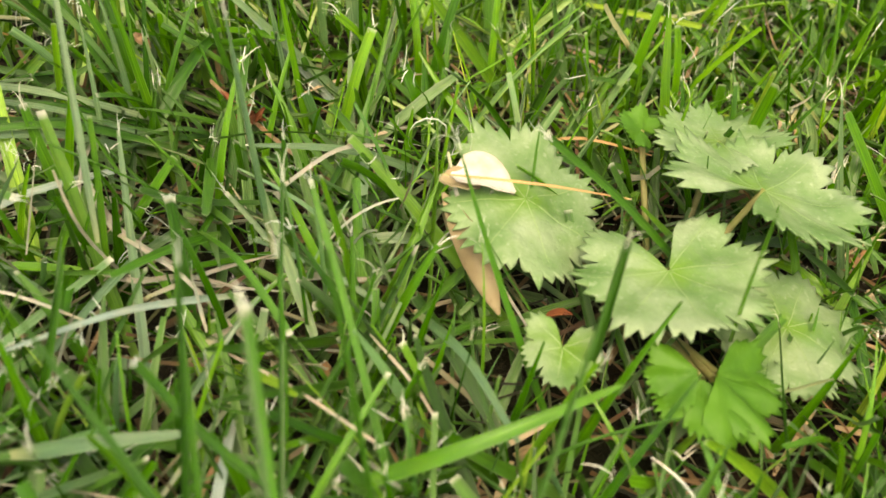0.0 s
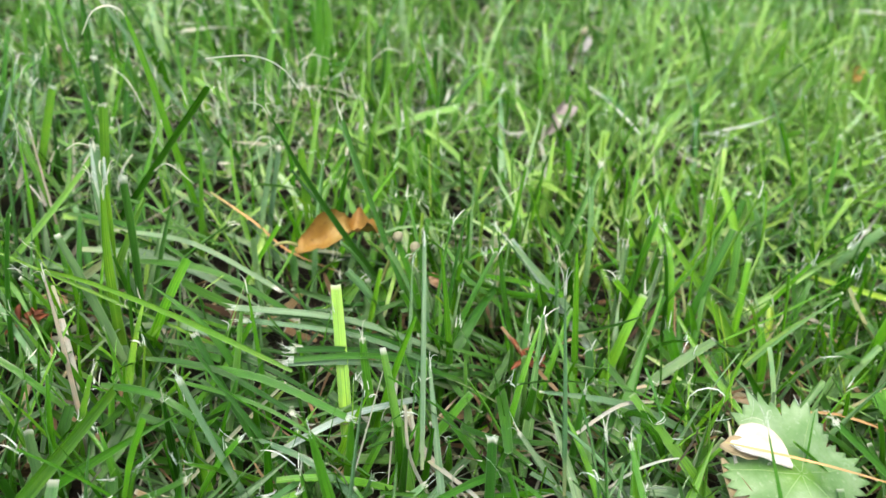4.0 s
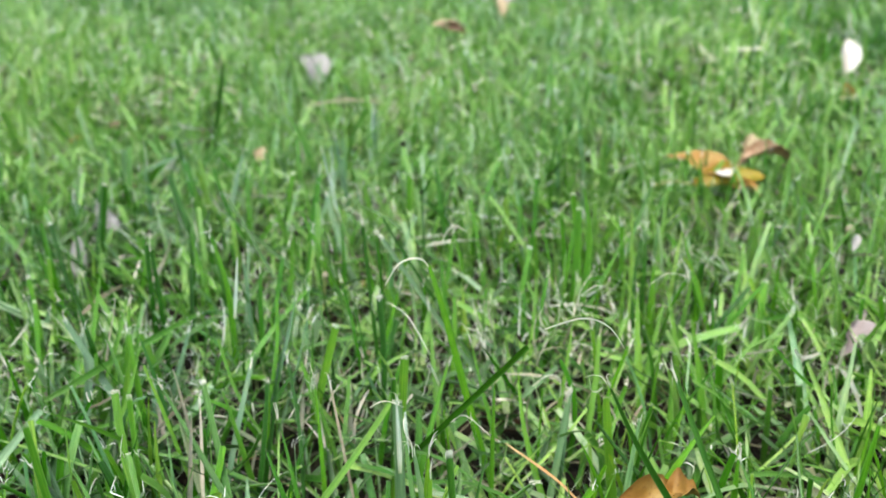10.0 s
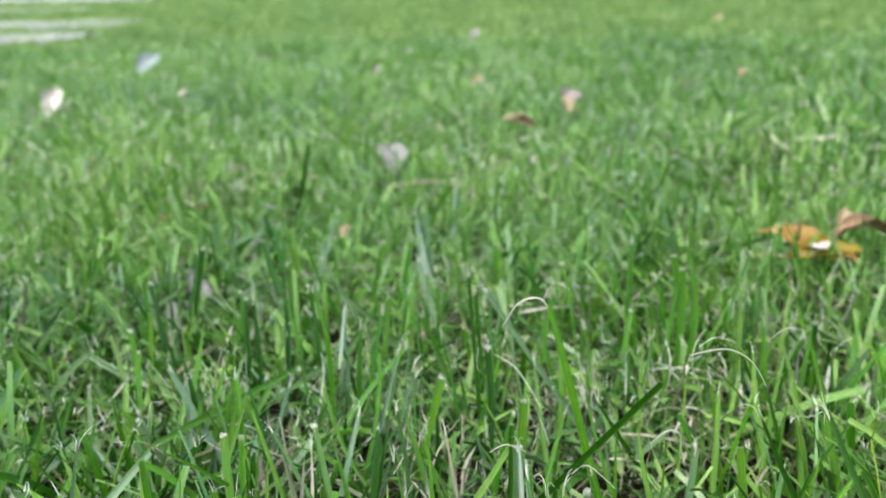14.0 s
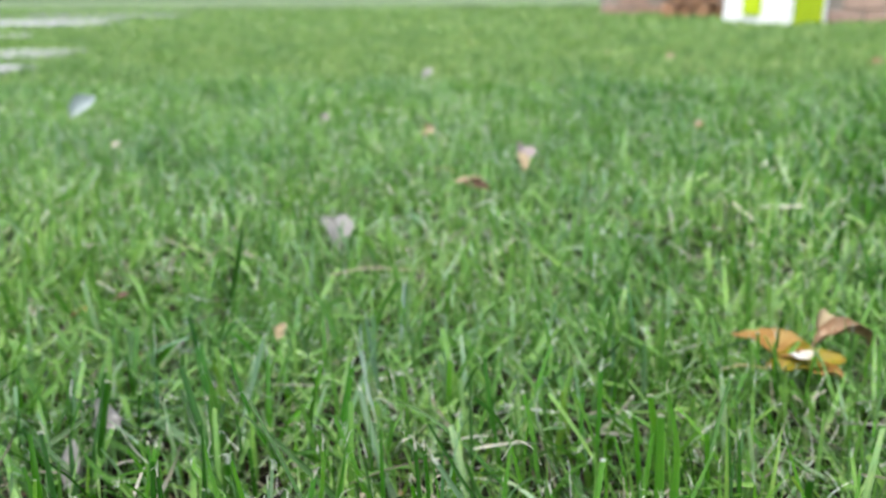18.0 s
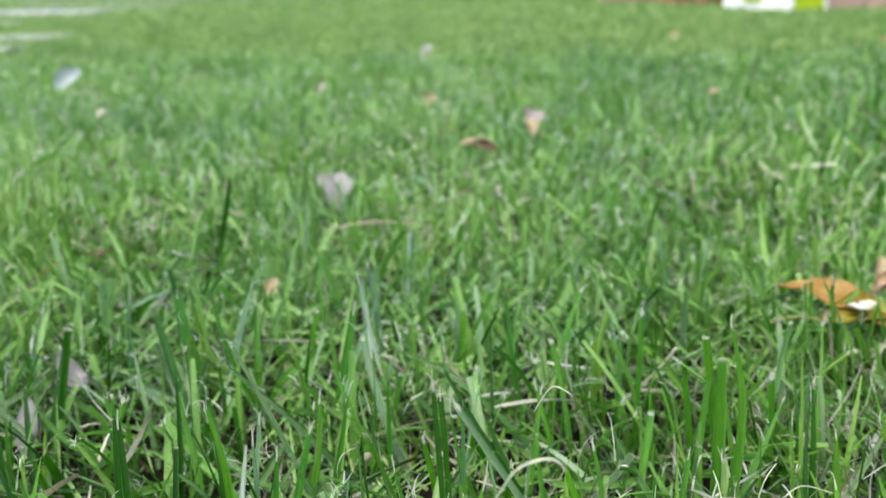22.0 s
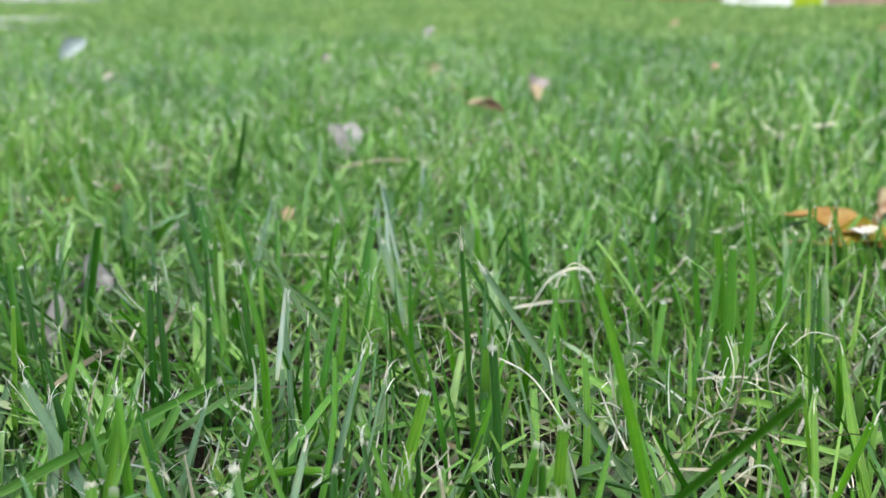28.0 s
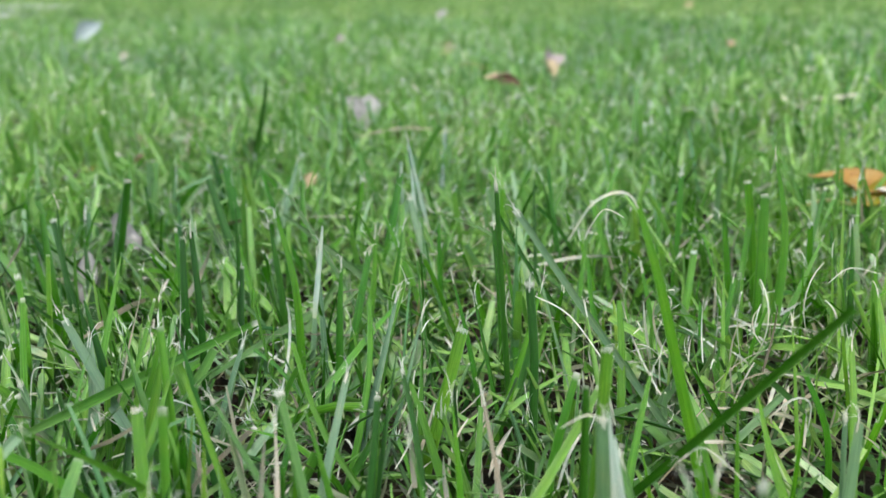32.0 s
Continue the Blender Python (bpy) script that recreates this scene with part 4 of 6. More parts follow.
def ribbon(pts, width, fold=0.22, blunt=0.5, n=12, face=None):
    """A folded blade along a smooth line through a few points (vertices, quads, UVs)."""
    p = np.asarray(pts, float)
    t = np.linspace(0, len(p) - 1, n + 1)
    i = np.clip(t.astype(int), 0, len(p) - 2)
    f = (t - i)[:, None]
    a, b, c, d = p[np.clip(i - 1, 0, None)], p[i], p[i + 1], p[np.clip(i + 2, None, len(p) - 1)]
    line = 0.5 * (2 * b + (c - a) * f + (2 * a - 5 * b + 4 * c - d) * f ** 2 + (3 * b - a - 3 * c + d) * f ** 3)
    tan = np.gradient(line, axis=0)
    tan /= np.linalg.norm(tan, axis=1)[:, None] + 1e-12
    side = np.cross(tan, np.array(face if face is not None else (0.0, -1.0, 0.35)))
    side /= np.linalg.norm(side, axis=1)[:, None] + 1e-9
    out = np.cross(side, tan)
    s = np.linspace(0, 1, n + 1)
    w = (width / 2 * np.minimum(1, 0.6 + 1.6 * s) * (1 - (1 - blunt) * s ** 2.6))[:, None]
    grid = np.stack([line - side * w, line - out * w * fold * 2, line + side * w], 1)
    idx = np.arange((n + 1) * 3).reshape(n + 1, 3)
    q = np.stack([idx[:-1, :-1], idx[:-1, 1:], idx[1:, 1:], idx[1:, :-1]], -1).reshape(-1, 4)
    uv = np.stack([np.broadcast_to(np.array([0, 0.5, 1.0]), (n + 1, 3)), np.broadcast_to(s[:, None], (n + 1, 3))], -1)
    return grid.reshape(-1, 3), q, uv.reshape(-1, 2)


blade_rng = np.random.default_rng(21)


def stalk(kind, pts, mm, blunt=0.5, face=None, n=12):
    mat, label = KINDS[kind]
    v, q, u = ribbon(pts, mm / 1000 * (0.82 if kind == "d" else 1.0), fold=0.42 if kind == "d" else 0.24, blunt=blunt, face=face, n=n)
    name = {"s": "dead_blade", "o": "dry_stalk", "f": "torn_fibre"}.get(kind, "grass_blade")
    return thing(name, mesh_of(name, v, q, mat, u), label, name.replace("_", " "), "single blades in the lawn")


def blade(kind, base, tip, mm, bow):
    """A blade from the soil to its tip: bow pushes its middle sideways by that share of its length."""
    b, t = np.array(base), np.array(tip)
    d = t - b
    ln = np.linalg.norm(d)
    off = np.array([d[2], 0, -d[0]]) / (ln + 1e-9) * ln * (bow + blade_rng.normal(0, 0.012))
    a = blade_rng.uniform(-0.7, 0.7)
    cut = mm >= 1.8 and blade_rng.random() < 0.18
    blunt = 0.92 if cut else blade_rng.choice([0.08, 0.3, 0.6])
    face = (math.sin(a), -math.cos(a), 0.3)
    ob = stalk(kind, [b, b + d * 0.35 + off * 0.8, b + d * 0.7 + off * 0.9, t], mm, blunt, face=face)
    sets = []
    up = d / ln
    if cut:
        # a mown end: a ragged pale fringe across the blade
        side = np.cross(up, np.array(face))
        side /= np.linalg.norm(side)
        for k in range(7):
            p = t + side * mm / 1000 * 0.40 * (k / 3 - 1)
            e = p + up * blade_rng.uniform(0.0002, 0.0010) + side * blade_rng.normal(0, 0.0003)
            sets.append(ribbon([p - up * blade_rng.uniform(0.0002, 0.0009), p + up * 0.0003, e], mm / 1000 * 0.09, n=4, blunt=0.15, face=face))
    if kind == "b" or blade_rng.random() < 0.45:
        # torn threads
        for k in range(blade_rng.integers(2, 5)):
            g = blade_rng.normal(0, 1, 3)
            rise = up * blade_rng.uniform(0.0012, 0.0034)
            e = t + rise + g * 0.0008
            sets.append(ribbon([t - up * 0.0015 + g * 0.0002, t + rise * 0.5 + g * 0.0002, e, e + g * 0.0006 - np.array([0, 0, 0.0003])], 0.00016, n=6, blunt=0.3))
    if sets:
        v, q, u = joined(*sets)
        part("torn_tip", mesh_of("torn_tip", v, q, M_fibre, u), ob, "frayed whitish tip")


blade("g", (0.1660, 0.3380, 0.0020), (0.1700, 0.3480, 0.0395), 2.0, 0.04)
blade("d", (0.1730, 0.3350, 0.0020), (0.1700, 0.3470, 0.0430), 1.6, 0.0)
blade("l", (0.1800, 0.3330, 0.0020), (0.1850, 0.3410, 0.0375), 2.0, -0.04)
blade("g", (0.1880, 0.3320, 0.0020), (0.1820, 0.3380, 0.0400), 1.7, 0.05)
blade("d", (0.1970, 0.3380, 0.0020), (0.2030, 0.3480, 0.0450), 2.1, 0.03)
blade("g", (0.2060, 0.3420, 0.0020), (0.2020, 0.3540, 0.0470), 1.6, 0.0)
blade("l", (0.2120, 0.3440, 0.0020), (0.2160, 0.3540, 0.0420), 1.8, -0.05)
blade("g", (0.1600, 0.3460, 0.0020), (0.1660, 0.3560, 0.0400), 1.8, 0.06)
stalk("d", [(0.0300, 0.1735, 0.0030), (0.0425, 0.1653, 0.0248), (0.0550, 0.1571, 0.0466), (0.0682, 0.1485, 0.0696)], 2.5, blunt=0.85, face=(0.2, -0.9, 0.2))
blade("d", (0.1180, 0.1315, 0.0120), (0.0838, 0.1300, 0.0738), 2.4, 0.0)
blade("d", (0.1480, 0.1150, 0.0020), (0.1790, 0.1500, 0.0480), 3.2, 0.03)
blade("d", (-0.0737, 0.2339, 0.0020), (-0.0932, 0.2500, 0.0559), 2.6, -0.1)
blade("d", (-0.0483, 0.2159, 0.0020), (-0.0514, 0.2300, 0.0546), 2.3, 0.0)
blade("g", (-0.0258, 0.2158, 0.0020), (-0.0302, 0.2290, 0.0599), 2.3, 0.05)
blade("d", (-0.0234, 0.3000, 0.0010), (-0.0175, 0.3000, 0.0498), 1.5, 0.0)
blade("b", (0.0710, 0.2029, 0.0020), (0.0272, 0.2250, 0.0611), 1.8, 0.0)
blade("d", (0.0267, 0.2127, 0.0020), (0.0220, 0.2200, 0.0692), 1.8, 0.0)
blade("g", (0.0935, 0.2384, 0.0020), (0.0976, 0.2540, 0.0681), 3.5, 0.08)
blade("d", (0.1222, 0.2450, 0.0020), (0.1240, 0.2600, 0.0471), 2.5, 0.0)
blade("l", (0.0330, 0.1521, 0.0020), (0.0378, 0.1650, 0.0552), 2.8, 0.0)
blade("d", (0.0277, 0.1872, 0.0020), (0.0282, 0.2000, 0.0529), 2.5, 0.0)
blade("b", (0.0803, 0.1575, 0.0038), (0.0846, 0.1750, 0.0365), 2.1, 0.0)
blade("l", (-0.0152, 0.2466, 0.0020), (-0.0096, 0.2600, 0.0437), 2.8, 0.05)
blade("b", (-0.0189, 0.2196, 0.0020), (-0.0220, 0.2350, 0.0466), 1.7, 0.0)
blade("d", (0.0092, 0.2350, 0.0020), (0.0043, 0.2350, 0.0472), 1.0, 0.0)
blade("d", (-0.1021, 0.2900, 0.0020), (-0.0900, 0.2900, 0.0518), 2.7, 0.0)
blade("l", (-0.0662, 0.1865, 0.0020), (-0.0488, 0.2000, 0.0513), 2.2, 0.06)
blade("g", (-0.0690, 0.1859, 0.0020), (-0.0649, 0.2200, 0.0521), 2.0, 0.0)
blade("s", (-0.0288, 0.1800, 0.0027), (-0.0309, 0.1800, 0.0400), 1.3, 0.0)
blade("l", (-0.0585, 0.1500, 0.0052), (-0.0408, 0.1850, 0.0470), 1.8, 0.05)
blade("l", (-0.0225, 0.1575, 0.0168), (-0.0370, 0.1750, 0.0452), 1.5, 0.0)
blade("l", (-0.0292, 0.1675, 0.0130), (-0.0531, 0.1500, 0.0489), 1.5, 0.05)
blade("d", (0.0027, 0.1300, 0.0202), (-0.0289, 0.1650, 0.0459), 2.0, 0.0)
blade("s", (-0.0144, 0.1425, 0.0241), (-0.0171, 0.1600, 0.0443), 1.1, 0.0)
blade("s", (0.0260, 0.1475, 0.0059), (0.0173, 0.1650, 0.0463), 1.0, 0.0)
blade("l", (0.0176, 0.1550, 0.0084), (-0.0199, 0.1900, 0.0444), 1.6, -0.1)
blade("l", (0.0815, 0.1454, 0.0020), (0.0698, 0.1800, 0.0391), 2.3, -0.05)
blade("l", (0.1233, 0.2318, 0.0020), (0.1242, 0.2450, 0.0403), 3.7, 0.0)
blade("g", (0.1039, 0.2623, 0.0020), (0.0973, 0.2700, 0.0562), 2.4, 0.0)
blade("g", (0.0520, 0.2940, 0.0020), (0.0447, 0.3100, 0.0508), 2.3, 0.0)
blade("l", (-0.0498, 0.1688, 0.0020), (-0.0445, 0.1850, 0.0435), 2.8, 0.0)
blade("g", (0.1187, 0.2645, 0.0020), (0.1171, 0.2700, 0.0435), 1.8, 0.0)
blade("g", (0.0838, 0.2880, 0.0020), (0.0868, 0.3000, 0.0512), 1.9, 0.0)
blade("g", (0.0865, 0.1801, 0.0020), (0.0836, 0.1900, 0.0365), 2.0, 0.1)
blade("d", (0.0084, 0.1540, 0.0020), (0.0027, 0.1800, 0.0436), 2.1, 0.05)
blade("g", (0.0207, 0.2140, 0.0020), (0.0122, 0.2300, 0.0424), 1.6, 0.0)
blade("l", (-0.0940, 0.2291, 0.0020), (-0.0927, 0.2400, 0.0451), 2.3, 0.0)
blade("g", (-0.0793, 0.1903, 0.0020), (-0.0840, 0.2100, 0.0456), 2.5, 0.0)
blade("d", (-0.0060, 0.1532, 0.0020), (-0.0011, 0.1700, 0.0436), 2.4, 0.0)
blade("g", (0.0687, 0.1662, 0.0020), (0.0561, 0.1900, 0.0440), 1.4, 0.0)
blade("b", (-0.0154, 0.1475, 0.0020), (-0.0077, 0.1800, 0.0425), 1.9, 0.0)
blade("b", (-0.0654, 0.1704, 0.0020), (-0.0658, 0.2000, 0.0396), 2.6, 0.1)
blade("b", (0.0365, 0.1445, 0.0020), (0.0360, 0.1560, 0.0474), 2.8, 0.0)
blade("l", (0.0425, 0.1195, 0.0086), (0.0448, 0.1300, 0.0536), 3.0, 0.0)
blade("b", (0.0763, 0.1541, 0.0020), (0.0828, 0.1670, 0.0400), 2.2, 0.0)
blade("d", (0.0332, 0.1555, 0.0020), (0.0346, 0.1650, 0.0483), 2.6, 0.0)
blade("d", (-0.0178, 0.1950, 0.0010), (-0.0152, 0.2000, 0.0381), 1.7, 0.0)
blade("b", (-0.0810, 0.1292, 0.0020), (-0.0674, 0.1400, 0.0562), 1.5, 0.0)
blade("s", (-0.0215, 0.1433, 0.0020), (-0.0172, 0.1530, 0.0457), 1.6, 0.0)
blade("d", (-0.0150, 0.1454, 0.0020), (-0.0151, 0.1550, 0.0393), 2.7, 0.0)
blade("s", (0.0183, 0.1891, 0.0020), (0.0180, 0.1980, 0.0253), 1.8, 0.0)
blade("g", (0.0684, 0.2167, 0.0020), (0.0471, 0.2400, 0.0448), 2.0, -0.12)
blade("b", (-0.0687, 0.1878, 0.0020), (-0.0823, 0.2000, 0.0294), 2.7, 0.0)
blade("g", (0.1496, 0.2306, 0.0020), (0.1343, 0.2500, 0.0512), 1.9, 0.0)
blade("g", (0.0774, 0.2256, 0.0020), (0.0854, 0.2400, 0.0385), 1.8, 0.0)
blade("l", (0.0965, 0.1520, 0.0020), (0.0914, 0.1600, 0.0456), 3.0, 0.0)
blade("l", (0.1145, 0.1717, 0.0020), (0.1183, 0.1900, 0.0281), 3.2, 0.0)
blade("g", (-0.0744, 0.2551, 0.0020), (-0.0675, 0.2700, 0.0384), 2.5, 0.0)
blade("d", (-0.0979, 0.2700, 0.0010), (-0.1067, 0.2900, 0.0324), 3.3, 0.0)
blade("b", (-0.0084, 0.2117, 0.0020), (-0.0050, 0.2400, 0.0248), 2.0, 0.0)
blade("d", (-0.0142, 0.1050, 0.0284), (-0.0439, 0.1400, 0.0394), 2.3, 0.0)
blade("l", (-0.0058, 0.1633, 0.0020), (-0.0013, 0.1700, 0.0395), 1.9, 0.0)
blade("d", (0.0517, 0.1225, 0.0141), (0.0590, 0.1400, 0.0446), 1.9, 0.0)
blade("l", (-0.1073, 0.1700, 0.0010), (-0.1000, 0.1800, 0.0412), 2.9, 0.0)
blade("g", (-0.0190, 0.1150, 0.0154), (-0.0345, 0.1500, 0.0354), 2.4, 0.0)
blade("b", (0.1827, 0.1120, 0.0010), (0.1452, 0.1300, 0.0388), 2.5, 0.0)
blade("b", (0.1255, 0.1037, 0.0020), (0.1222, 0.1170, 0.0446), 1.7, 0.0)
blade("d", (0.1302, 0.1024, 0.0020), (0.1015, 0.1390, 0.0684), 2.1, 0.0)
blade("g", (0.1118, 0.0802, 0.0020), (0.1059, 0.0930, 0.0340), 2.6, 0.0)
blade("g", (0.1042, 0.0461, 0.0020), (0.0936, 0.0600, 0.0407), 3.2, 0.0)
blade("b", (0.1551, 0.0700, 0.0010), (0.1427, 0.0830, 0.0119), 2.0, 0.05)
blade("g", (0.1655, 0.0420, 0.0020), (0.1565, 0.0510, 0.0461), 2.1, 0.0)
blade("d", (0.1308, 0.0449, 0.0020), (0.1309, 0.0600, 0.0365), 2.7, 0.0)
blade("d", (0.1518, 0.0600, 0.0010), (0.1532, 0.0700, 0.0393), 2.6, 0.0)
blade("b", (0.1844, 0.1156, 0.0020), (0.1824, 0.1330, 0.0339), 1.7, 0.0)
blade("g", (0.1670, 0.1079, 0.0020), (0.1619, 0.1190, 0.0283), 1.6, 0.0)
blade("s", (0.0441, 0.0794, 0.0020), (0.0366, 0.1000, 0.0483), 1.2, 0.0)
blade("l", (0.0900, 0.0742, 0.0432), (0.0250, 0.1200, 0.0346), 1.6, 0.05)
blade("d", (0.1012, 0.0601, 0.0020), (0.0644, 0.0900, 0.0417), 2.0, 0.0)
blade("b", (0.0913, 0.0515, 0.0020), (0.0682, 0.0700, 0.0464), 1.8, 0.0)
blade("s", (0.1308, 0.0562, 0.0020), (0.1129, 0.0650, 0.0417), 0.9, -0.1)
blade("d", (0.0521, 0.0955, 0.0020), (0.0379, 0.1500, 0.0436), 3.0, 0.0)
blade("d", (0.1264, 0.1006, 0.0020), (0.1333, 0.1200, 0.0516), 1.7, 0.0)
blade("d", (0.1497, 0.1167, 0.0020), (0.1734, 0.1400, 0.0371), 2.0, 0.0)
blade("l", (0.2246, 0.1051, 0.0020), (0.2056, 0.1500, 0.0231), 1.7, 0.0)
blade("l", (0.2455, 0.1400, 0.0010), (0.2368, 0.1600, 0.0314), 2.4, 0.0)
blade("g", (0.1965, 0.0425, 0.0219), (0.2026, 0.0600, 0.0410), 1.4, 0.0)
blade("g", (0.1147, 0.0583, 0.0020), (0.1190, 0.0800, 0.0401), 1.5, 0.0)
blade("l", (0.0382, 0.0738, 0.0020), (0.0475, 0.0850, 0.0342), 2.7, 0.0)
blade("g", (0.0851, 0.0847, 0.0020), (0.0795, 0.1000, 0.0443), 1.5, 0.0)
blade("s", (-0.0676, 0.2000, 0.0035), (-0.0532, 0.2000, 0.0503), 1.0, 0.0)
blade("g", (-0.0544, 0.1931, 0.0020), (-0.0514, 0.2100, 0.0401), 1.9, 0.0)
blade("g", (-0.0639, 0.2490, 0.0020), (-0.0659, 0.2600, 0.0459), 2.0, 0.0)
blade("d", (-0.0424, 0.2252, 0.0020), (-0.0425, 0.2400, 0.0418), 2.1, 0.0)
blade("g", (-0.0384, 0.2473, 0.0020), (-0.0517, 0.2700, 0.0408), 2.4, 0.0)
blade("d", (0.0031, 0.2330, 0.0020), (-0.0381, 0.2800, 0.0513), 2.1, 0.0)
blade("g", (-0.0157, 0.2184, 0.0020), (-0.0151, 0.2300, 0.0455), 2.2, 0.0)
blade("g", (-0.0127, 0.1866, 0.0020), (-0.0069, 0.2150, 0.0431), 2.1, 0.05)
blade("g", (-0.0091, 0.2491, 0.0020), (-0.0017, 0.2600, 0.0456), 2.2, 0.0)
blade("b", (-0.0070, 0.1847, 0.0020), (0.0057, 0.2000, 0.0457), 1.2, 0.0)
blade("g", (0.0096, 0.2608, 0.0020), (0.0083, 0.2700, 0.0440), 2.0, 0.0)
blade("d", (-0.0044, 0.1536, 0.0020), (0.0017, 0.1800, 0.0470), 1.9, 0.0)
blade("d", (-0.0016, 0.1300, 0.0168), (-0.0173, 0.1650, 0.0472), 2.1, 0.0)
blade("l", (-0.0344, 0.1475, 0.0136), (-0.0419, 0.1650, 0.0436), 2.3, 0.0)
blade("b", (-0.0340, 0.1721, 0.0020), (-0.0702, 0.2000, 0.0448), 2.6, 0.0)
blade("g", (-0.0930, 0.2170, 0.0020), (-0.0959, 0.2300, 0.0430), 2.5, 0.0)
blade("g", (0.0454, 0.2529, 0.0020), (0.0518, 0.2700, 0.0403), 2.0, 0.0)
blade("l", (0.0499, 0.2025, 0.0088), (0.0515, 0.2200, 0.0406), 1.9, 0.0)
blade("g", (0.0377, 0.1529, 0.0020), (0.0494, 0.1800, 0.0422), 2.0, 0.0)
blade("g", (0.0769, 0.2256, 0.0020), (0.0773, 0.2400, 0.0318), 1.8, 0.0)
blade("g", (0.0985, 0.2700, 0.0037), (0.0950, 0.2800, 0.0439), 2.2, 0.0)
blade("l", (0.1065, 0.2512, 0.0020), (0.1020, 0.2700, 0.0470), 2.4, 0.0)
blade("g", (0.0895, 0.2342, 0.0020), (0.1167, 0.2600, 0.0434), 2.1, 0.0)
blade("l", (0.1116, 0.2329, 0.0020), (0.1147, 0.2500, 0.0420), 2.0, 0.0)
blade("l", (0.0888, 0.1710, 0.0020), (0.0970, 0.2000, 0.0388), 2.1, 0.0)
blade("g", (0.0692, 0.2254, 0.0020), (0.0613, 0.2400, 0.0413), 1.8, 0.0)
blade("l", (0.0613, 0.1533, 0.0020), (0.0624, 0.1700, 0.0433), 1.9, 0.0)
blade("l", (0.0015, 0.1350, 0.0074), (0.0380, 0.1700, 0.0456), 2.0, 0.0)
blade("d", (0.0256, 0.2038, 0.0020), (0.0174, 0.2200, 0.0408), 1.6, 0.0)
blade("g", (0.0150, 0.1533, 0.0020), (0.0120, 0.1700, 0.0435), 1.6, 0.0)
blade("g", (0.0765, 0.2832, 0.0020), (0.0806, 0.3000, 0.0417), 1.9, 0.0)
blade("g", (0.0645, 0.2799, 0.0020), (0.0585, 0.3000, 0.0418), 1.9, 0.0)
blade("d", (0.0402, 0.2805, 0.0020), (0.0389, 0.3000, 0.0514), 1.8, 0.0)
blade("g", (0.0340, 0.2362, 0.0020), (0.0258, 0.2500, 0.0456), 1.5, 0.0)
blade("d", (-0.1182, 0.3191, 0.0020), (-0.1090, 0.3300, 0.0363), 5.4, 0.0)
blade("d", (-0.0516, 0.2876, 0.0020), (-0.0707, 0.3100, 0.0476), 4.0, 0.0)
blade("g", (-0.0602, 0.3143, 0.0020), (-0.0700, 0.3300, 0.0472), 4.7, 0.0)
blade("g", (-0.0311, 0.3010, 0.0020), (-0.0544, 0.3200, 0.0464), 2.9, -0.05)
blade("b", (-0.0562, 0.3162, 0.0020), (-0.0458, 0.3400, 0.0463), 3.4, 0.0)
blade("g", (-0.0276, 0.3200, 0.0020), (-0.0191, 0.3200, 0.0444), 2.4, 0.0)
blade("d", (-0.0956, 0.4500, 0.0020), (-0.0802, 0.4500, 0.0618), 4.1, 0.0)
blade("b", (0.0027, 0.3458, 0.0020), (-0.0053, 0.3600, 0.0473), 3.1, 0.0)
blade("b", (0.0143, 0.2787, 0.0020), (-0.0018, 0.3000, 0.0435), 3.0, 0.0)
blade("b", (0.0076, 0.4200, 0.0020), (0.0099, 0.4200, 0.0411), 2.7, 0.0)
blade("d", (0.0589, 0.2750, 0.0072), (0.0049, 0.3100, 0.0357), 2.7, 0.1)
blade("d", (0.0521, 0.3200, 0.0020), (0.0440, 0.3200, 0.0446), 2.4, 0.0)
blade("d", (0.1100, 0.4200, 0.0020), (0.1190, 0.4200, 0.0360), 6.1, 0.0)
blade("g", (0.0928, 0.2552, 0.0020), (0.0995, 0.2700, 0.0481), 2.1, 0.0)
blade("g", (0.1317, 0.3092, 0.0020), (0.1526, 0.3300, 0.0351), 2.3, 0.0)
blade("g", (0.0085, 0.2635, 0.0020), (-0.0088, 0.2800, 0.0437), 2.4, 0.0)
blade("g", (-0.0761, 0.2600, 0.0020), (-0.0614, 0.2600, 0.0449), 2.0, 0.0)
blade("g", (0.0606, 0.2665, 0.0020), (0.0514, 0.2800, 0.0365), 1.7, 0.0)
blade("b", (-0.1031, 0.2301, 0.0020), (-0.0970, 0.2400, 0.0243), 2.6, 0.0)
blade("b", (-0.1170, 0.1825, 0.0068), (-0.0959, 0.2000, 0.0251), 3.2, 0.0)
blade("b", (-0.0446, 0.1909, 0.0020), (-0.0355, 0.2100, 0.0344), 1.7, 0.0)
blade("l", (-0.0657, 0.1897, 0.0020), (-0.0513, 0.2000, 0.0378), 2.9, 0.0)
blade("l", (0.0154, 0.1733, 0.0020), (0.0004, 0.2000, 0.0382), 2.1, 0.0)
blade("l", (0.0038, 0.1903, 0.0020), (0.0143, 0.2000, 0.0422), 2.7, 0.0)
blade("g", (0.0204, 0.2084, 0.0020), (0.0331, 0.2200, 0.0438), 1.8, 0.0)
blade("g", (0.0720, 0.2400, 0.0020), (0.0808, 0.2600, 0.0382), 2.1, 0.0)
blade("l", (0.1103, 0.1940, 0.0020), (0.1223, 0.2200, 0.0402), 2.3, 0.0)
blade("l", (0.1306, 0.1781, 0.0020), (0.1246, 0.2000, 0.0468), 2.2, 0.0)
blade("g", (0.1466, 0.2258, 0.0020), (0.1584, 0.2500, 0.0427), 2.6, 0.0)
blade("l", (0.0995, 0.1899, 0.0020), (0.0944, 0.2000, 0.0428), 1.8, 0.0)
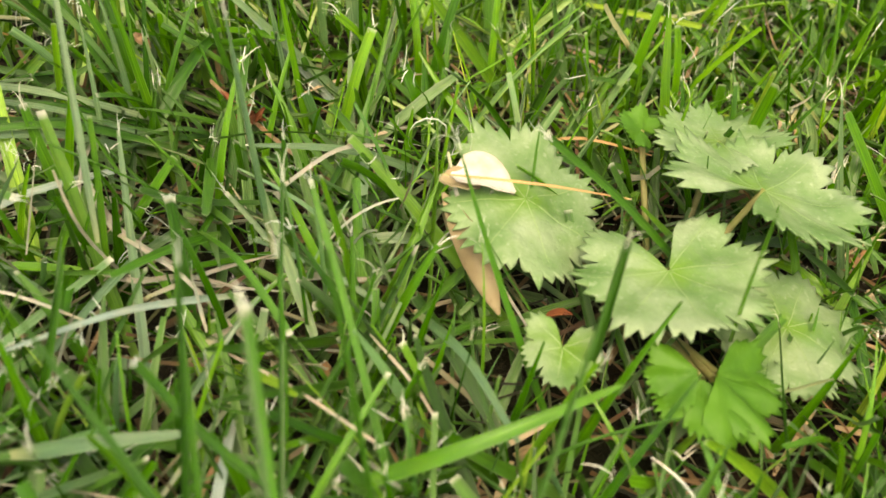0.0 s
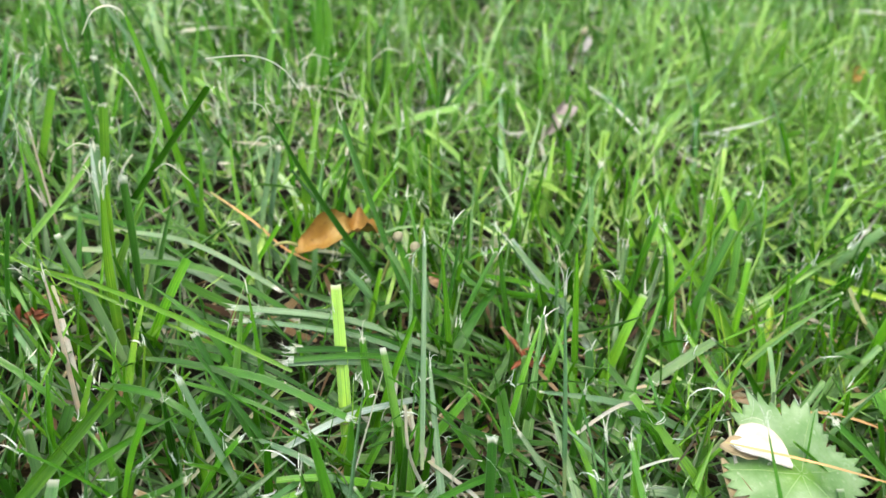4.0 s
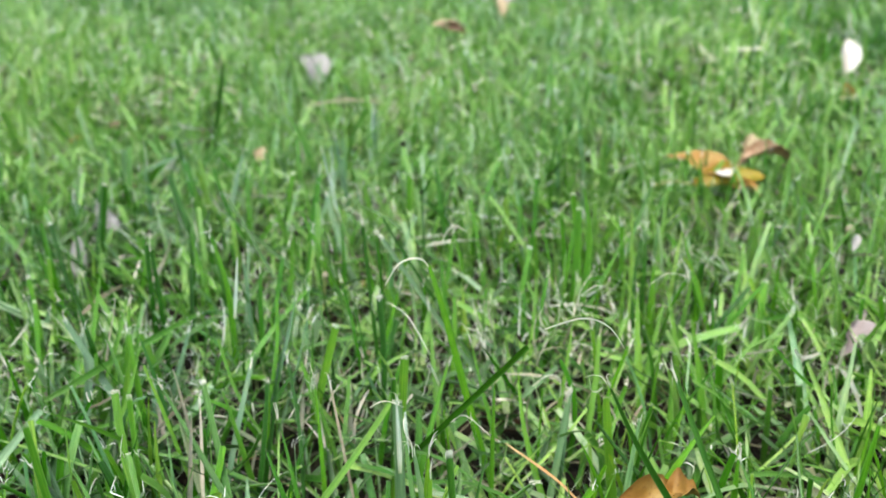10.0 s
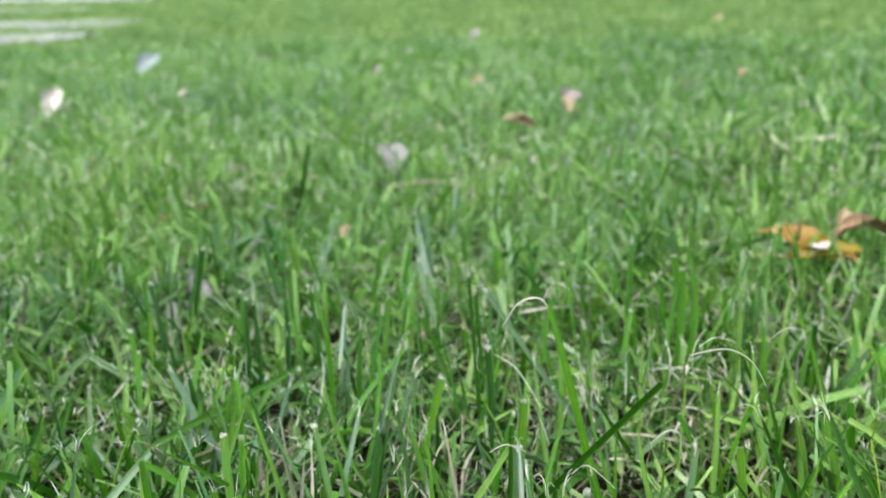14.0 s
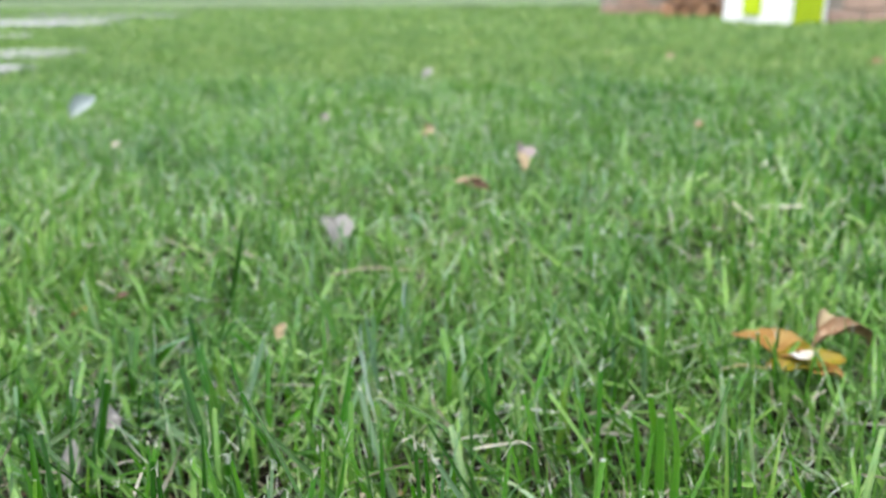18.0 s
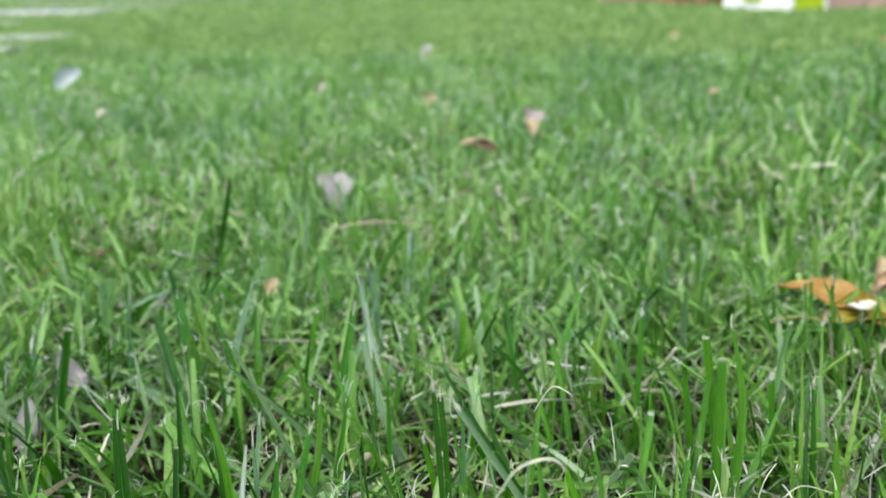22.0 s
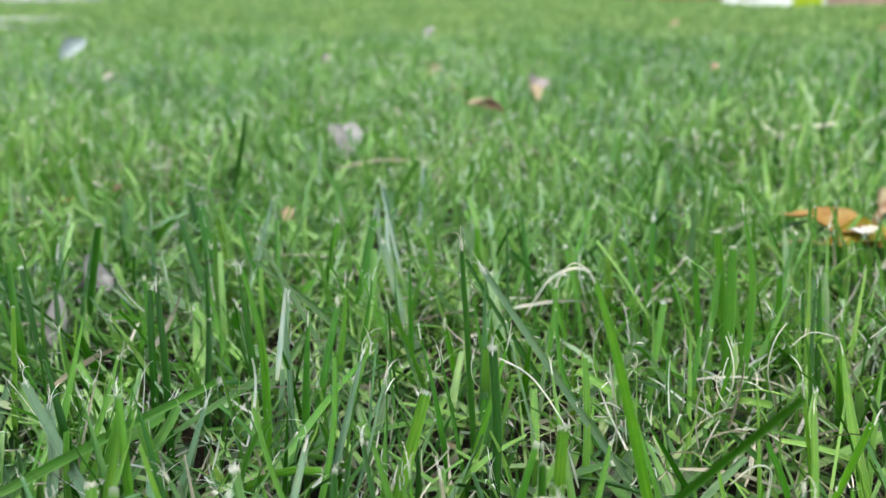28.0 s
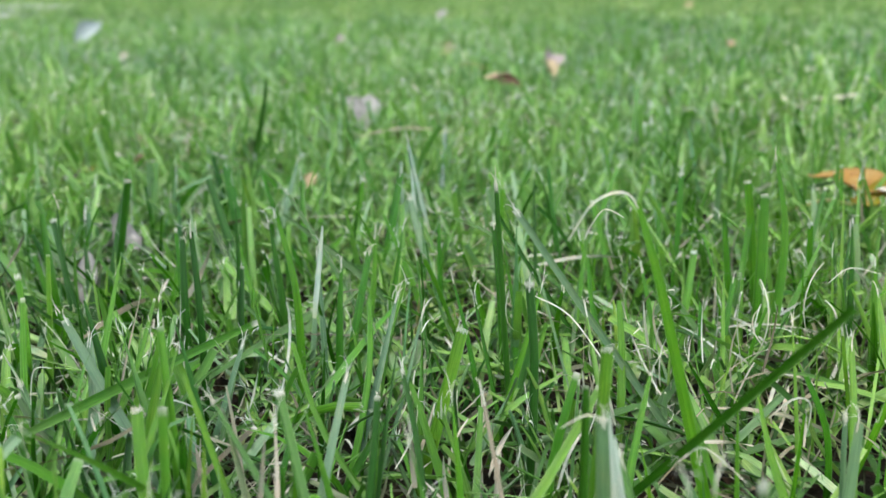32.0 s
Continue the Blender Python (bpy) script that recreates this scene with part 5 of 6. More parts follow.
blade("d", (0.1991, 0.0128, 0.0020), (0.1950, 0.0160, 0.0597), 2.4, 0.0)
blade("g", (0.2370, 0.0171, 0.0020), (0.2072, 0.0060, 0.0757), 1.4, 0.0)
blade("g", (0.1590, -0.0170, 0.0072), (0.1541, 0.0480, 0.0484), 1.6, 0.03)
blade("g", (0.1292, -0.0200, 0.0440), (0.1313, 0.0450, 0.0499), 2.1, 0.02)
blade("d", (0.1372, -0.0150, 0.0278), (0.1497, 0.0500, 0.0483), 1.7, 0.0)
blade("g", (0.1364, -0.0500, 0.0088), (0.1393, 0.0150, 0.0618), 1.9, 0.0)
blade("b", (0.1604, 0.0450, 0.0010), (0.1413, 0.0720, 0.0232), 1.8, 0.03)
blade("b", (0.1717, 0.0855, 0.0020), (0.1760, 0.1100, 0.0309), 2.2, 0.0)
blade("l", (0.1985, 0.0292, 0.0020), (0.1677, 0.0750, 0.0314), 2.9, 0.0)
blade("d", (0.0966, -0.0050, 0.0111), (0.1115, 0.0600, 0.0299), 2.7, 0.03)
blade("g", (0.1953, 0.0042, 0.0020), (0.1783, 0.0450, 0.0558), 1.5, 0.0)
blade("d", (0.1347, 0.0500, 0.0042), (0.1530, 0.1150, 0.0300), 3.1, 0.0)
blade("d", (0.1962, -0.0530, 0.0350), (0.2341, 0.0120, 0.0313), 1.6, 0.0)
blade("d", (0.2450, 0.0150, 0.0040), (0.1984, 0.0500, 0.0493), 1.9, 0.0)
blade("l", (0.1763, 0.0400, 0.0106), (0.1864, 0.0750, 0.0359), 1.7, 0.0)
blade("b", (0.1217, 0.0250, 0.0088), (0.1223, 0.0900, 0.0272), 2.0, 0.0)
blade("d", (0.1262, -0.0150, 0.0127), (0.1759, 0.0500, 0.0242), 2.7, 0.0)
blade("b", (0.2770, 0.0268, 0.0020), (0.2645, 0.0500, 0.0502), 2.6, 0.0)
blade("l", (0.2498, 0.0678, 0.0020), (0.2473, 0.0900, 0.0444), 2.9, 0.0)
blade("g", (0.3015, 0.0313, 0.0020), (0.2766, 0.0550, 0.0389), 3.2, 0.0)
blade("d", (0.0219, 0.0440, 0.0046), (0.0110, 0.0860, 0.0403), 5.4, 0.0)
blade("b", (0.0390, 0.0782, 0.0020), (0.0058, 0.0980, 0.0401), 2.1, 0.0)
blade("d", (0.0507, 0.1142, 0.0020), (0.0495, 0.1270, 0.0561), 2.6, 0.0)
blade("l", (0.0474, 0.1089, 0.0020), (0.0453, 0.1230, 0.0540), 2.8, 0.0)
blade("l", (0.0828, 0.1034, 0.0145), (0.0178, 0.1200, 0.0402), 1.0, 0.0)
blade("d", (0.0206, 0.1052, 0.0020), (0.0254, 0.1180, 0.0520), 1.7, 0.0)
blade("b", (0.0299, 0.0876, 0.0020), (0.0179, 0.1130, 0.0452), 2.0, -0.12)
blade("d", (0.0852, 0.0836, 0.0020), (0.0559, 0.1090, 0.0379), 2.8, 0.12)
blade("d", (0.0909, 0.0695, 0.0020), (0.0680, 0.0930, 0.0362), 2.1, 0.0)
blade("l", (0.0396, 0.0410, 0.0380), (0.0519, 0.0830, 0.0299), 3.9, 0.0)
blade("d", (-0.0035, 0.0927, 0.0020), (0.0030, 0.1130, 0.0500), 2.0, 0.0)
blade("b", (0.0449, 0.1133, 0.0020), (0.0414, 0.1300, 0.0542), 1.9, 0.0)
blade("b", (0.1839, 0.1080, 0.0010), (0.1459, 0.1200, 0.0422), 2.5, 0.0)
blade("b", (0.1786, 0.1033, 0.0020), (0.1762, 0.1170, 0.0439), 2.8, 0.0)
blade("d", (0.1521, 0.1086, 0.0020), (0.1428, 0.1230, 0.0448), 2.1, 0.0)
blade("l", (0.1188, 0.0502, 0.0020), (0.1100, 0.0860, 0.0376), 2.8, 0.0)
blade("g", (0.1315, 0.0950, 0.0016), (0.1251, 0.1070, 0.0501), 2.2, 0.0)
blade("b", (0.1178, 0.0888, 0.0020), (0.1186, 0.1080, 0.0438), 1.4, 0.0)
blade("g", (0.1644, 0.0930, 0.0010), (0.1587, 0.1050, 0.0500), 2.0, 0.0)
blade("b", (0.0993, 0.0350, 0.0446), (0.1053, 0.0770, 0.0340), 2.7, 0.0)
blade("g", (0.1524, 0.0631, 0.0020), (0.1829, 0.1020, 0.0402), 2.1, 0.08)
blade("l", (0.2235, 0.1017, 0.0020), (0.1887, 0.1220, 0.0449), 3.2, 0.0)
blade("d", (-0.0570, 0.2326, 0.0020), (-0.0593, 0.2460, 0.0472), 2.9, 0.0)
blade("d", (-0.0322, 0.2420, 0.0010), (-0.0379, 0.2540, 0.0498), 3.2, 0.0)
blade("d", (-0.0507, 0.2560, 0.0010), (-0.0507, 0.2680, 0.0502), 2.4, 0.0)
blade("b", (-0.0266, 0.2349, 0.0020), (-0.0232, 0.2480, 0.0448), 2.1, 0.0)
blade("g", (-0.0171, 0.2265, 0.0020), (-0.0094, 0.2430, 0.0450), 3.0, 0.0)
blade("g", (-0.0133, 0.2916, 0.0020), (-0.0050, 0.3060, 0.0500), 3.4, 0.0)
blade("d", (0.0212, 0.2447, 0.0020), (-0.0400, 0.2800, 0.0442), 3.2, 0.0)
blade("d", (-0.0924, 0.2471, 0.0020), (-0.1023, 0.2640, 0.0469), 2.9, 0.0)
blade("d", (-0.1016, 0.2820, 0.0020), (-0.0965, 0.3020, 0.0471), 3.6, 0.0)
blade("l", (-0.0715, 0.1891, 0.0020), (-0.0576, 0.2180, 0.0420), 2.3, 0.05)
blade("d", (0.0106, 0.2124, 0.0020), (0.0034, 0.2360, 0.0448), 1.0, 0.0)
blade("g", (-0.0689, 0.1760, 0.0318), (-0.0337, 0.2180, 0.0360), 2.2, 0.0)
blade("b", (-0.0119, 0.1860, 0.0020), (-0.0008, 0.2180, 0.0422), 2.1, 0.0)
blade("d", (0.0576, 0.2453, 0.0020), (0.0245, 0.2630, 0.0501), 1.9, 0.0)
blade("d", (0.0261, 0.2380, 0.0025), (0.0233, 0.2500, 0.0501), 2.4, 0.0)
blade("g", (0.0965, 0.2460, 0.0010), (0.0978, 0.2580, 0.0560), 3.6, 0.0)
blade("d", (0.1144, 0.2650, 0.0145), (0.1375, 0.3070, 0.0449), 2.5, 0.0)
blade("l", (0.1124, 0.1881, 0.0020), (0.1135, 0.2230, 0.0418), 3.0, 0.0)
blade("d", (0.1182, 0.2344, 0.0020), (0.1212, 0.2550, 0.0460), 2.0, 0.0)
blade("l", (0.0759, 0.2070, 0.0020), (0.0811, 0.2360, 0.0418), 1.5, 0.0)
blade("l", (0.0802, 0.1750, 0.0082), (0.0917, 0.2170, 0.0362), 2.3, 0.0)
blade("l", (0.0485, 0.1760, 0.0020), (0.0429, 0.2150, 0.0402), 2.4, 0.0)
blade("d", (0.1462, -0.0440, 0.0495), (0.1912, 0.0120, 0.0652), 2.1, 0.0)
blade("d", (0.2295, 0.0109, 0.0020), (0.2394, 0.0300, 0.0438), 2.5, 0.0)
blade("d", (0.1226, -0.0113, 0.0020), (0.1325, 0.0200, 0.0676), 1.6, 0.0)
blade("d", (0.1354, -0.0570, 0.0425), (0.1382, 0.0060, 0.0743), 1.6, 0.0)
blade("d", (0.1541, -0.0232, 0.0020), (0.1494, 0.0140, 0.0714), 1.6, 0.0)
blade("g", (0.1401, 0.0054, 0.0020), (0.1455, 0.0300, 0.0535), 1.0, 0.0)
blade("d", (0.0963, 0.0181, 0.0020), (0.1147, 0.0450, 0.0435), 2.5, 0.0)
blade("d", (0.1337, -0.0150, 0.0266), (0.1124, 0.0200, 0.0644), 1.7, 0.0)
blade("d", (0.1676, -0.0150, 0.0150), (0.1239, 0.0200, 0.0463), 1.9, -0.1)
blade("w", (0.0050, 0.2900, 0.0350), (-0.0020, 0.3000, 0.0630), 1.6, 0.0)
blade("w", (0.0000, 0.3100, 0.0310), (-0.0020, 0.3200, 0.0480), 1.2, 0.0)
blade("w", (0.0070, 0.4000, 0.0080), (0.0090, 0.4100, 0.0440), 2.0, 0.0)
blade("w", (-0.0060, 0.3600, 0.0020), (-0.0090, 0.3700, 0.0390), 2.0, 0.0)
blade("w", (0.0370, 0.1450, 0.0330), (0.0360, 0.1530, 0.0510), 1.4, 0.0)
blade("w", (0.0390, 0.1480, 0.0330), (0.0380, 0.1560, 0.0440), 1.0, 0.0)
blade("w", (-0.0170, 0.2000, 0.0450), (-0.0150, 0.2050, 0.0640), 1.6, 0.0)
blade("w", (0.1800, 0.1050, 0.0020), (0.1480, 0.1250, 0.0390), 2.0, 0.0)
blade("b", (0.1800, 0.1150, 0.0100), (0.1790, 0.1200, 0.0410), 1.9, 0.0)
blade("b", (0.1480, 0.0550, 0.0220), (0.1450, 0.0750, 0.0640), 1.6, 0.0)
blade("b", (0.1170, 0.0600, 0.0270), (0.1180, 0.0920, 0.0640), 1.4, 0.0)
# the arched blade with a bleached, folded end
stalk("g", [(0.0640, 0.1650, 0.002), (0.0560, 0.1700, 0.032), (0.0485, 0.1750, 0.062), (0.0440, 0.1780, 0.0765)], 2.3, blunt=0.35)
stalk("f", [(0.0442, 0.1779, 0.0755), (0.0425, 0.1770, 0.0782), (0.0395, 0.1761, 0.0790), (0.0360, 0.1764, 0.0770), (0.0337, 0.1768, 0.0730), (0.0322, 0.1770, 0.0700)], 0.5, blunt=0.5, face=(0.3, -0.8, 0.5))
# the long dark blade by the weed and other lying blades
for pts, mm, k in (
    ([(0.102, 0.022, 0.024), (0.115, 0.0185, 0.029), (0.130, 0.016, 0.030)], 2.6, "b"),
    ([(0.150, 0.004, 0.024), (0.170, 0.001, 0.036), (0.194, 0.003, 0.040)], 2.8, "g"),
):
    stalk(k, pts, mm, blunt=0.25, face=(0.1, -0.5, 0.8))
# blades and straws that lie over one another beside the weed
flat_rng = np.random.default_rng(29)
for k in range(34):
    x0, y0 = flat_rng.uniform(0.085, 0.180), flat_rng.uniform(-0.012, 0.085)
    ln, turn = flat_rng.uniform(0.022, 0.050), flat_rng.uniform(-3.1, 3.1)
    z0, z1 = flat_rng.uniform(0.008, 0.024), flat_rng.uniform(0.010, 0.032)
    dx, dy = ln * math.cos(turn), ln * math.sin(turn)
    kind = flat_rng.choice(["b", "b", "g", "d", "w", "s", "s"])
    stalk(kind, [(x0 - dx / 2, y0 - dy / 2, z0), (x0, y0, (z0 + z1) / 2 + flat_rng.uniform(0.001, 0.007)), (x0 + dx / 2, y0 + dy / 2, z1)],
          flat_rng.uniform(0.5, 1.1) if kind == "s" else flat_rng.uniform(1.4, 2.6), blunt=flat_rng.choice([0.2, 0.5, 0.9]), face=(flat_rng.uniform(-0.4, 0.4), -0.5, 0.8))
# a sheaf of long blades pressed flat by the mower
for k in range(16):
    row = k / 15
    y0 = 0.162 - 0.078 * row + blade_rng.normal(0, 0.004)
    x0 = 0.030 + 0.036 * row + blade_rng.normal(0, 0.006)
    ln = blade_rng.uniform(0.034, 0.056)
    turn = -0.28 + blade_rng.normal(0, 0.14) - 0.2 * row
    z0 = blade_rng.uniform(0.010, 0.030)
    dx, dy = ln * math.cos(turn), ln * math.sin(turn)
    end = np.array((x0 + dx, y0 + dy, z0 - blade_rng.uniform(0.002, 0.008)))
    mm = blade_rng.uniform(1.2, 2.2)
    cut = blade_rng.random() < 0.5
    ob = stalk(blade_rng.choice(["b", "d", "d", "d", "g"]), [(x0, y0, z0), (x0 + 0.5 * dx, y0 + 0.5 * dy, z0 + blade_rng.uniform(0.001, 0.005)), end],
               mm, blunt=0.9 if cut else 0.2, face=(0.1, -0.5, 0.8))
    if cut:
        along = np.array((dx, dy, -0.006)) / ln
        side = np.cross(along, np.array((0.1, -0.5, 0.8)))
        sets = []
        for f in np.linspace(-0.4, 0.4, 6):
            p = end + side * mm / 1000 * f
            e = p + along * blade_rng.uniform(0.0005, 0.0024) + blade_rng.normal(0, 0.0005, 3)
            sets.append(ribbon([p - along * 0.0006, p + along * 0.0003, e], 0.00022, n=4, blunt=0.2))
        v, q, u = joined(*sets)
        part("torn_tip", mesh_of("torn_tip", v, q, M_fibre, u), ob, "frayed whitish tip")
# a tight bundle of dark mown blades lying across, their torn ends together
for k in range(9):
    f = (0.22 * k / 4 if k < 5 else 0.80 + 0.20 * (k - 5) / 3)
    end = np.array((0.0780 + 0.0130 * f, 0.1060 + -0.0160 * f, 0.031)) + blade_rng.normal(0, 0.0016, 3)
    root = np.array((0.1350 + -0.0010 * f, 0.1030 + -0.0110 * f, 0.014)) + blade_rng.normal(0, 0.0016, 3)
    mid = 0.5 * (root + end) + np.array((0, 0.001, 0.004))
    mm = blade_rng.uniform(1.2, 1.9)
    ob = stalk("d" if k % 4 else "b", [root, mid, end], mm, blunt=0.9, face=(0.1, -0.6, 0.75))
    along = (end - mid) / np.linalg.norm(end - mid)
    side = np.cross(along, np.array((0.1, -0.6, 0.75)))
    sets = []
    for w in np.linspace(-0.42, 0.42, 7):
        p = end + side * mm / 1000 * w
        e = p + along * blade_rng.uniform(0.0006, 0.0032) + blade_rng.normal(0, 0.0006, 3)
        sets.append(ribbon([p - along * 0.0006, p + along * 0.0004, e], 0.00022, n=4, blunt=0.2))
    v, q, u = joined(*sets)
    part("torn_tip", mesh_of("torn_tip", v, q, M_fibre, u), ob, "frayed whitish tip")
for pts, mm, k in (
    ([(0.110, 0.069, 0.010), (0.119, 0.063, 0.013), (0.128, 0.060, 0.012), (0.150, 0.055, 0.009)], 0.8, "s"),
    ([(0.116, 0.076, 0.028), (0.119, 0.069, 0.020), (0.129, 0.063, 0.012)], 1.0, "s"),
    ([(0.114, 0.068, 0.008), (0.128, 0.062, 0.010), (0.146, 0.057, 0.008)], 0.8, "s"),
    ([(0.150, 0.056, 0.012), (0.160, 0.053, 0.014), (0.174, 0.055, 0.010)], 1.0, "s"),
    ([(0.146, 0.010, 0.008), (0.156, 0.006, 0.010), (0.168, -0.004, 0.008)], 2.4, "o"),
    ([(0.065, 0.160, 0.030), (0.078, 0.153, 0.024), (0.088, 0.148, 0.017), (0.104, 0.146, 0.010)], 0.7, "o"),
    ([(0.031, 0.118, 0.030), (0.035, 0.108, 0.018), (0.039, 0.098, 0.006)], 1.4, "s"),
    ([(0.205, 0.075, 0.022), (0.222, 0.073, 0.024), (0.240, 0.068, 0.020)], 0.8, "o"),
    ([(0.1815, 0.0565, 0.0362), (0.199, 0.0490, 0.0375), (0.216, 0.0420, 0.0370)], 0.55, "o"),
    ([(0.1845, 0.062, 0.0365), (0.185, 0.052, 0.030), (0.190, 0.041, 0.021), (0.196, 0.031, 0.012)], 1.0, "s"),
    ([(0.212, 0.186, 0.034), (0.214, 0.179, 0.020), (0.216, 0.174, 0.004)], 0.9, "s"),
):
    stalk(k, pts, mm, blunt=0.5, face=(0.2, -0.6, 0.7))
stalk("s", [(-0.035, 0.449, 0.034), (-0.012, 0.450, 0.038), (0.012, 0.451, 0.036)], 1.3, blunt=0.4, face=(0.1, -0.6, 0.7))
for pts, mm in (([(0.1150, 0.0790, 0.026), (0.1180, 0.0720, 0.022), (0.1220, 0.0660, 0.02), (0.1290, 0.0600, 0.018)], 1.3), ([(0.1140, 0.0630, 0.016), (0.1220, 0.0570, 0.018), (0.1310, 0.0570, 0.017), (0.1410, 0.0540, 0.014)], 1.1),
                ([(0.1500, 0.0540, 0.018), (0.1600, 0.0490, 0.018), (0.1700, 0.0490, 0.016)], 1.2), ([(0.1330, 0.0400, 0.018), (0.1370, 0.0400, 0.02), (0.1410, 0.0440, 0.016)], 1.8)):
    stalk("s", pts, mm, blunt=0.5, face=(0.2, -0.6, 0.7))
# curling pale threads over the sward
for pts, mm in (
    ([(0.0700, 0.1341, 0.0843), (0.0800, 0.1434, 0.0812), (0.0870, 0.1470, 0.0765), (0.0918, 0.1490, 0.0690)], 0.6),
    ([(0.0900, 0.200, 0.0530), (0.0950, 0.202, 0.0555), (0.1010, 0.201, 0.0545)], 0.4),
    ([(0.0470, 0.245, 0.0480), (0.0510, 0.243, 0.0560), (0.0560, 0.241, 0.0545)], 0.6),
    ([(0.0300, 0.205, 0.0480), (0.0370, 0.200, 0.0455), (0.0440, 0.190, 0.0380)], 0.5),
    ([(0.0500, 0.160, 0.0370), (0.0540, 0.160, 0.0395), (0.0610, 0.158, 0.0340)], 0.5),
    ([(0.0290, 0.154, 0.0470), (0.0330, 0.153, 0.0500), (0.0380, 0.153, 0.0480)], 0.5),
    ([(0.0750, 0.185, 0.0300), (0.0790, 0.184, 0.0350), (0.0830, 0.185, 0.0330), (0.0840, 0.187, 0.0240)], 0.7),
    ([(0.1150, 0.215, 0.0480), (0.1200, 0.214, 0.0530), (0.1260, 0.214, 0.0520)], 0.5),
    ([(-0.0750, 0.190, 0.0300), (-0.0730, 0.190, 0.0380), (-0.0690, 0.190, 0.0385)], 0.4),
):
    stalk("f", pts, mm * 0.62, blunt=0.4, n=10)


# ---- the lobed weed ----
def leaf_height(r, a, radius, lobes, pleat, cup, sinus, seed):
    """The height of a lobed leaf's face: pleated towards each lobe, cupped, softly buckled."""
    phase = (a + math.pi - sinus) / (2 * (math.pi - sinus)) * lobes
    x, y = r * np.cos(a), r * np.sin(a)
    return (-pleat * r * np.cos(2 * np.pi * phase) * np.clip(r / radius, 0, 1) + cup * r ** 2 / radius * (0.4 + 0.6 * np.cos(2 * a + seed))
            + 0.085 * radius * wave(x, y, 2.6 / radius, seed) + 0.022 * radius * wave(x, y, 9.0 / radius, seed + 3))


def lobed_leaf(name, mat, radius, lobes, depth, tooth, pleat, cup, sinus, seed):
    """A fan-shaped leaf with shallow, finely toothed lobes, its middle lobe along +x and the stalk's notch along -x."""
    g = np.random.default_rng(seed)
    nth, nr = 24 * lobes, 10
    th = np.linspace(-math.pi + sinus, math.pi - sinus, nth + 1)
    phase = (th + math.pi - sinus) / (2 * (math.pi - sinus)) * lobes
    lobe = np.abs(np.sin(np.pi * phase)) ** 0.45 * np.repeat(g.uniform(0.80, 1.08, lobes + 1), 24)[: nth + 1]
    teeth = np.array([0.0, 0.45, 1.0, 0.55])[np.arange(nth + 1) % 4] * np.repeat(g.uniform(0.35, 1.45, nth // 4 + 1), 4)[: nth + 1]
    ends = np.clip((math.pi - sinus - np.abs(th)) / 0.5, 0, 1) ** 0.6
    rad = radius * (1 - depth + depth * lobe) * (1 - tooth + tooth * teeth) * (0.80 + 0.20 * ends) * (1 + 0.05 * np.sin(2 * th + seed) + 0.03 * np.sin(3 * th + 2 * seed))
    rr = np.linspace(0.0, 1.0, nr) ** 0.85
    R, T = rr[:, None] * rad[None], np.broadcast_to(th, (nr, nth + 1))
    top = np.stack([R * np.cos(T), R * np.sin(T), leaf_height(R, T, radius, lobes, pleat, cup, sinus, seed)], -1).reshape(-1, 3)
    n = len(top)
    idx = np.arange(n).reshape(nr, nth + 1)
    q = np.stack([idx[:-1, :-1], idx[1:, :-1], idx[1:, 1:], idx[:-1, 1:]], -1).reshape(-1, 4)
    rim = idx[-1]
    edge = np.stack([rim[:-1], rim[:-1] + n, rim[1:] + n, rim[1:]], -1)
    low = top - np.array([0, 0, 0.00035])
    return mesh_of(name, np.concatenate([top, low]), np.concatenate([q, q[:, ::-1] + n, edge]), mat)


def leaf_vein(radius, k, lobes, pleat, cup, sinus, seed, mat):
    """A slightly raised rib from the stalk to one lobe's tip."""
    a = (k + 0.5) / lobes * 2 * (math.pi - sinus) - math.pi + sinus
    p = [(math.cos(a) * r * radius, math.sin(a) * r * radius, float(leaf_height(np.float64(r * radius), np.float64(a), radius, lobes, pleat, cup, sinus, seed)) + 0.00012) for r in (0.02, 0.2, 0.4, 0.6, 0.78)]
    v, q, u = ribbon(p, 0.00024, fold=0.2, blunt=0.2, n=10, face=(0, 0, 1))
    return mesh_of("vein", v, q, mat, u)


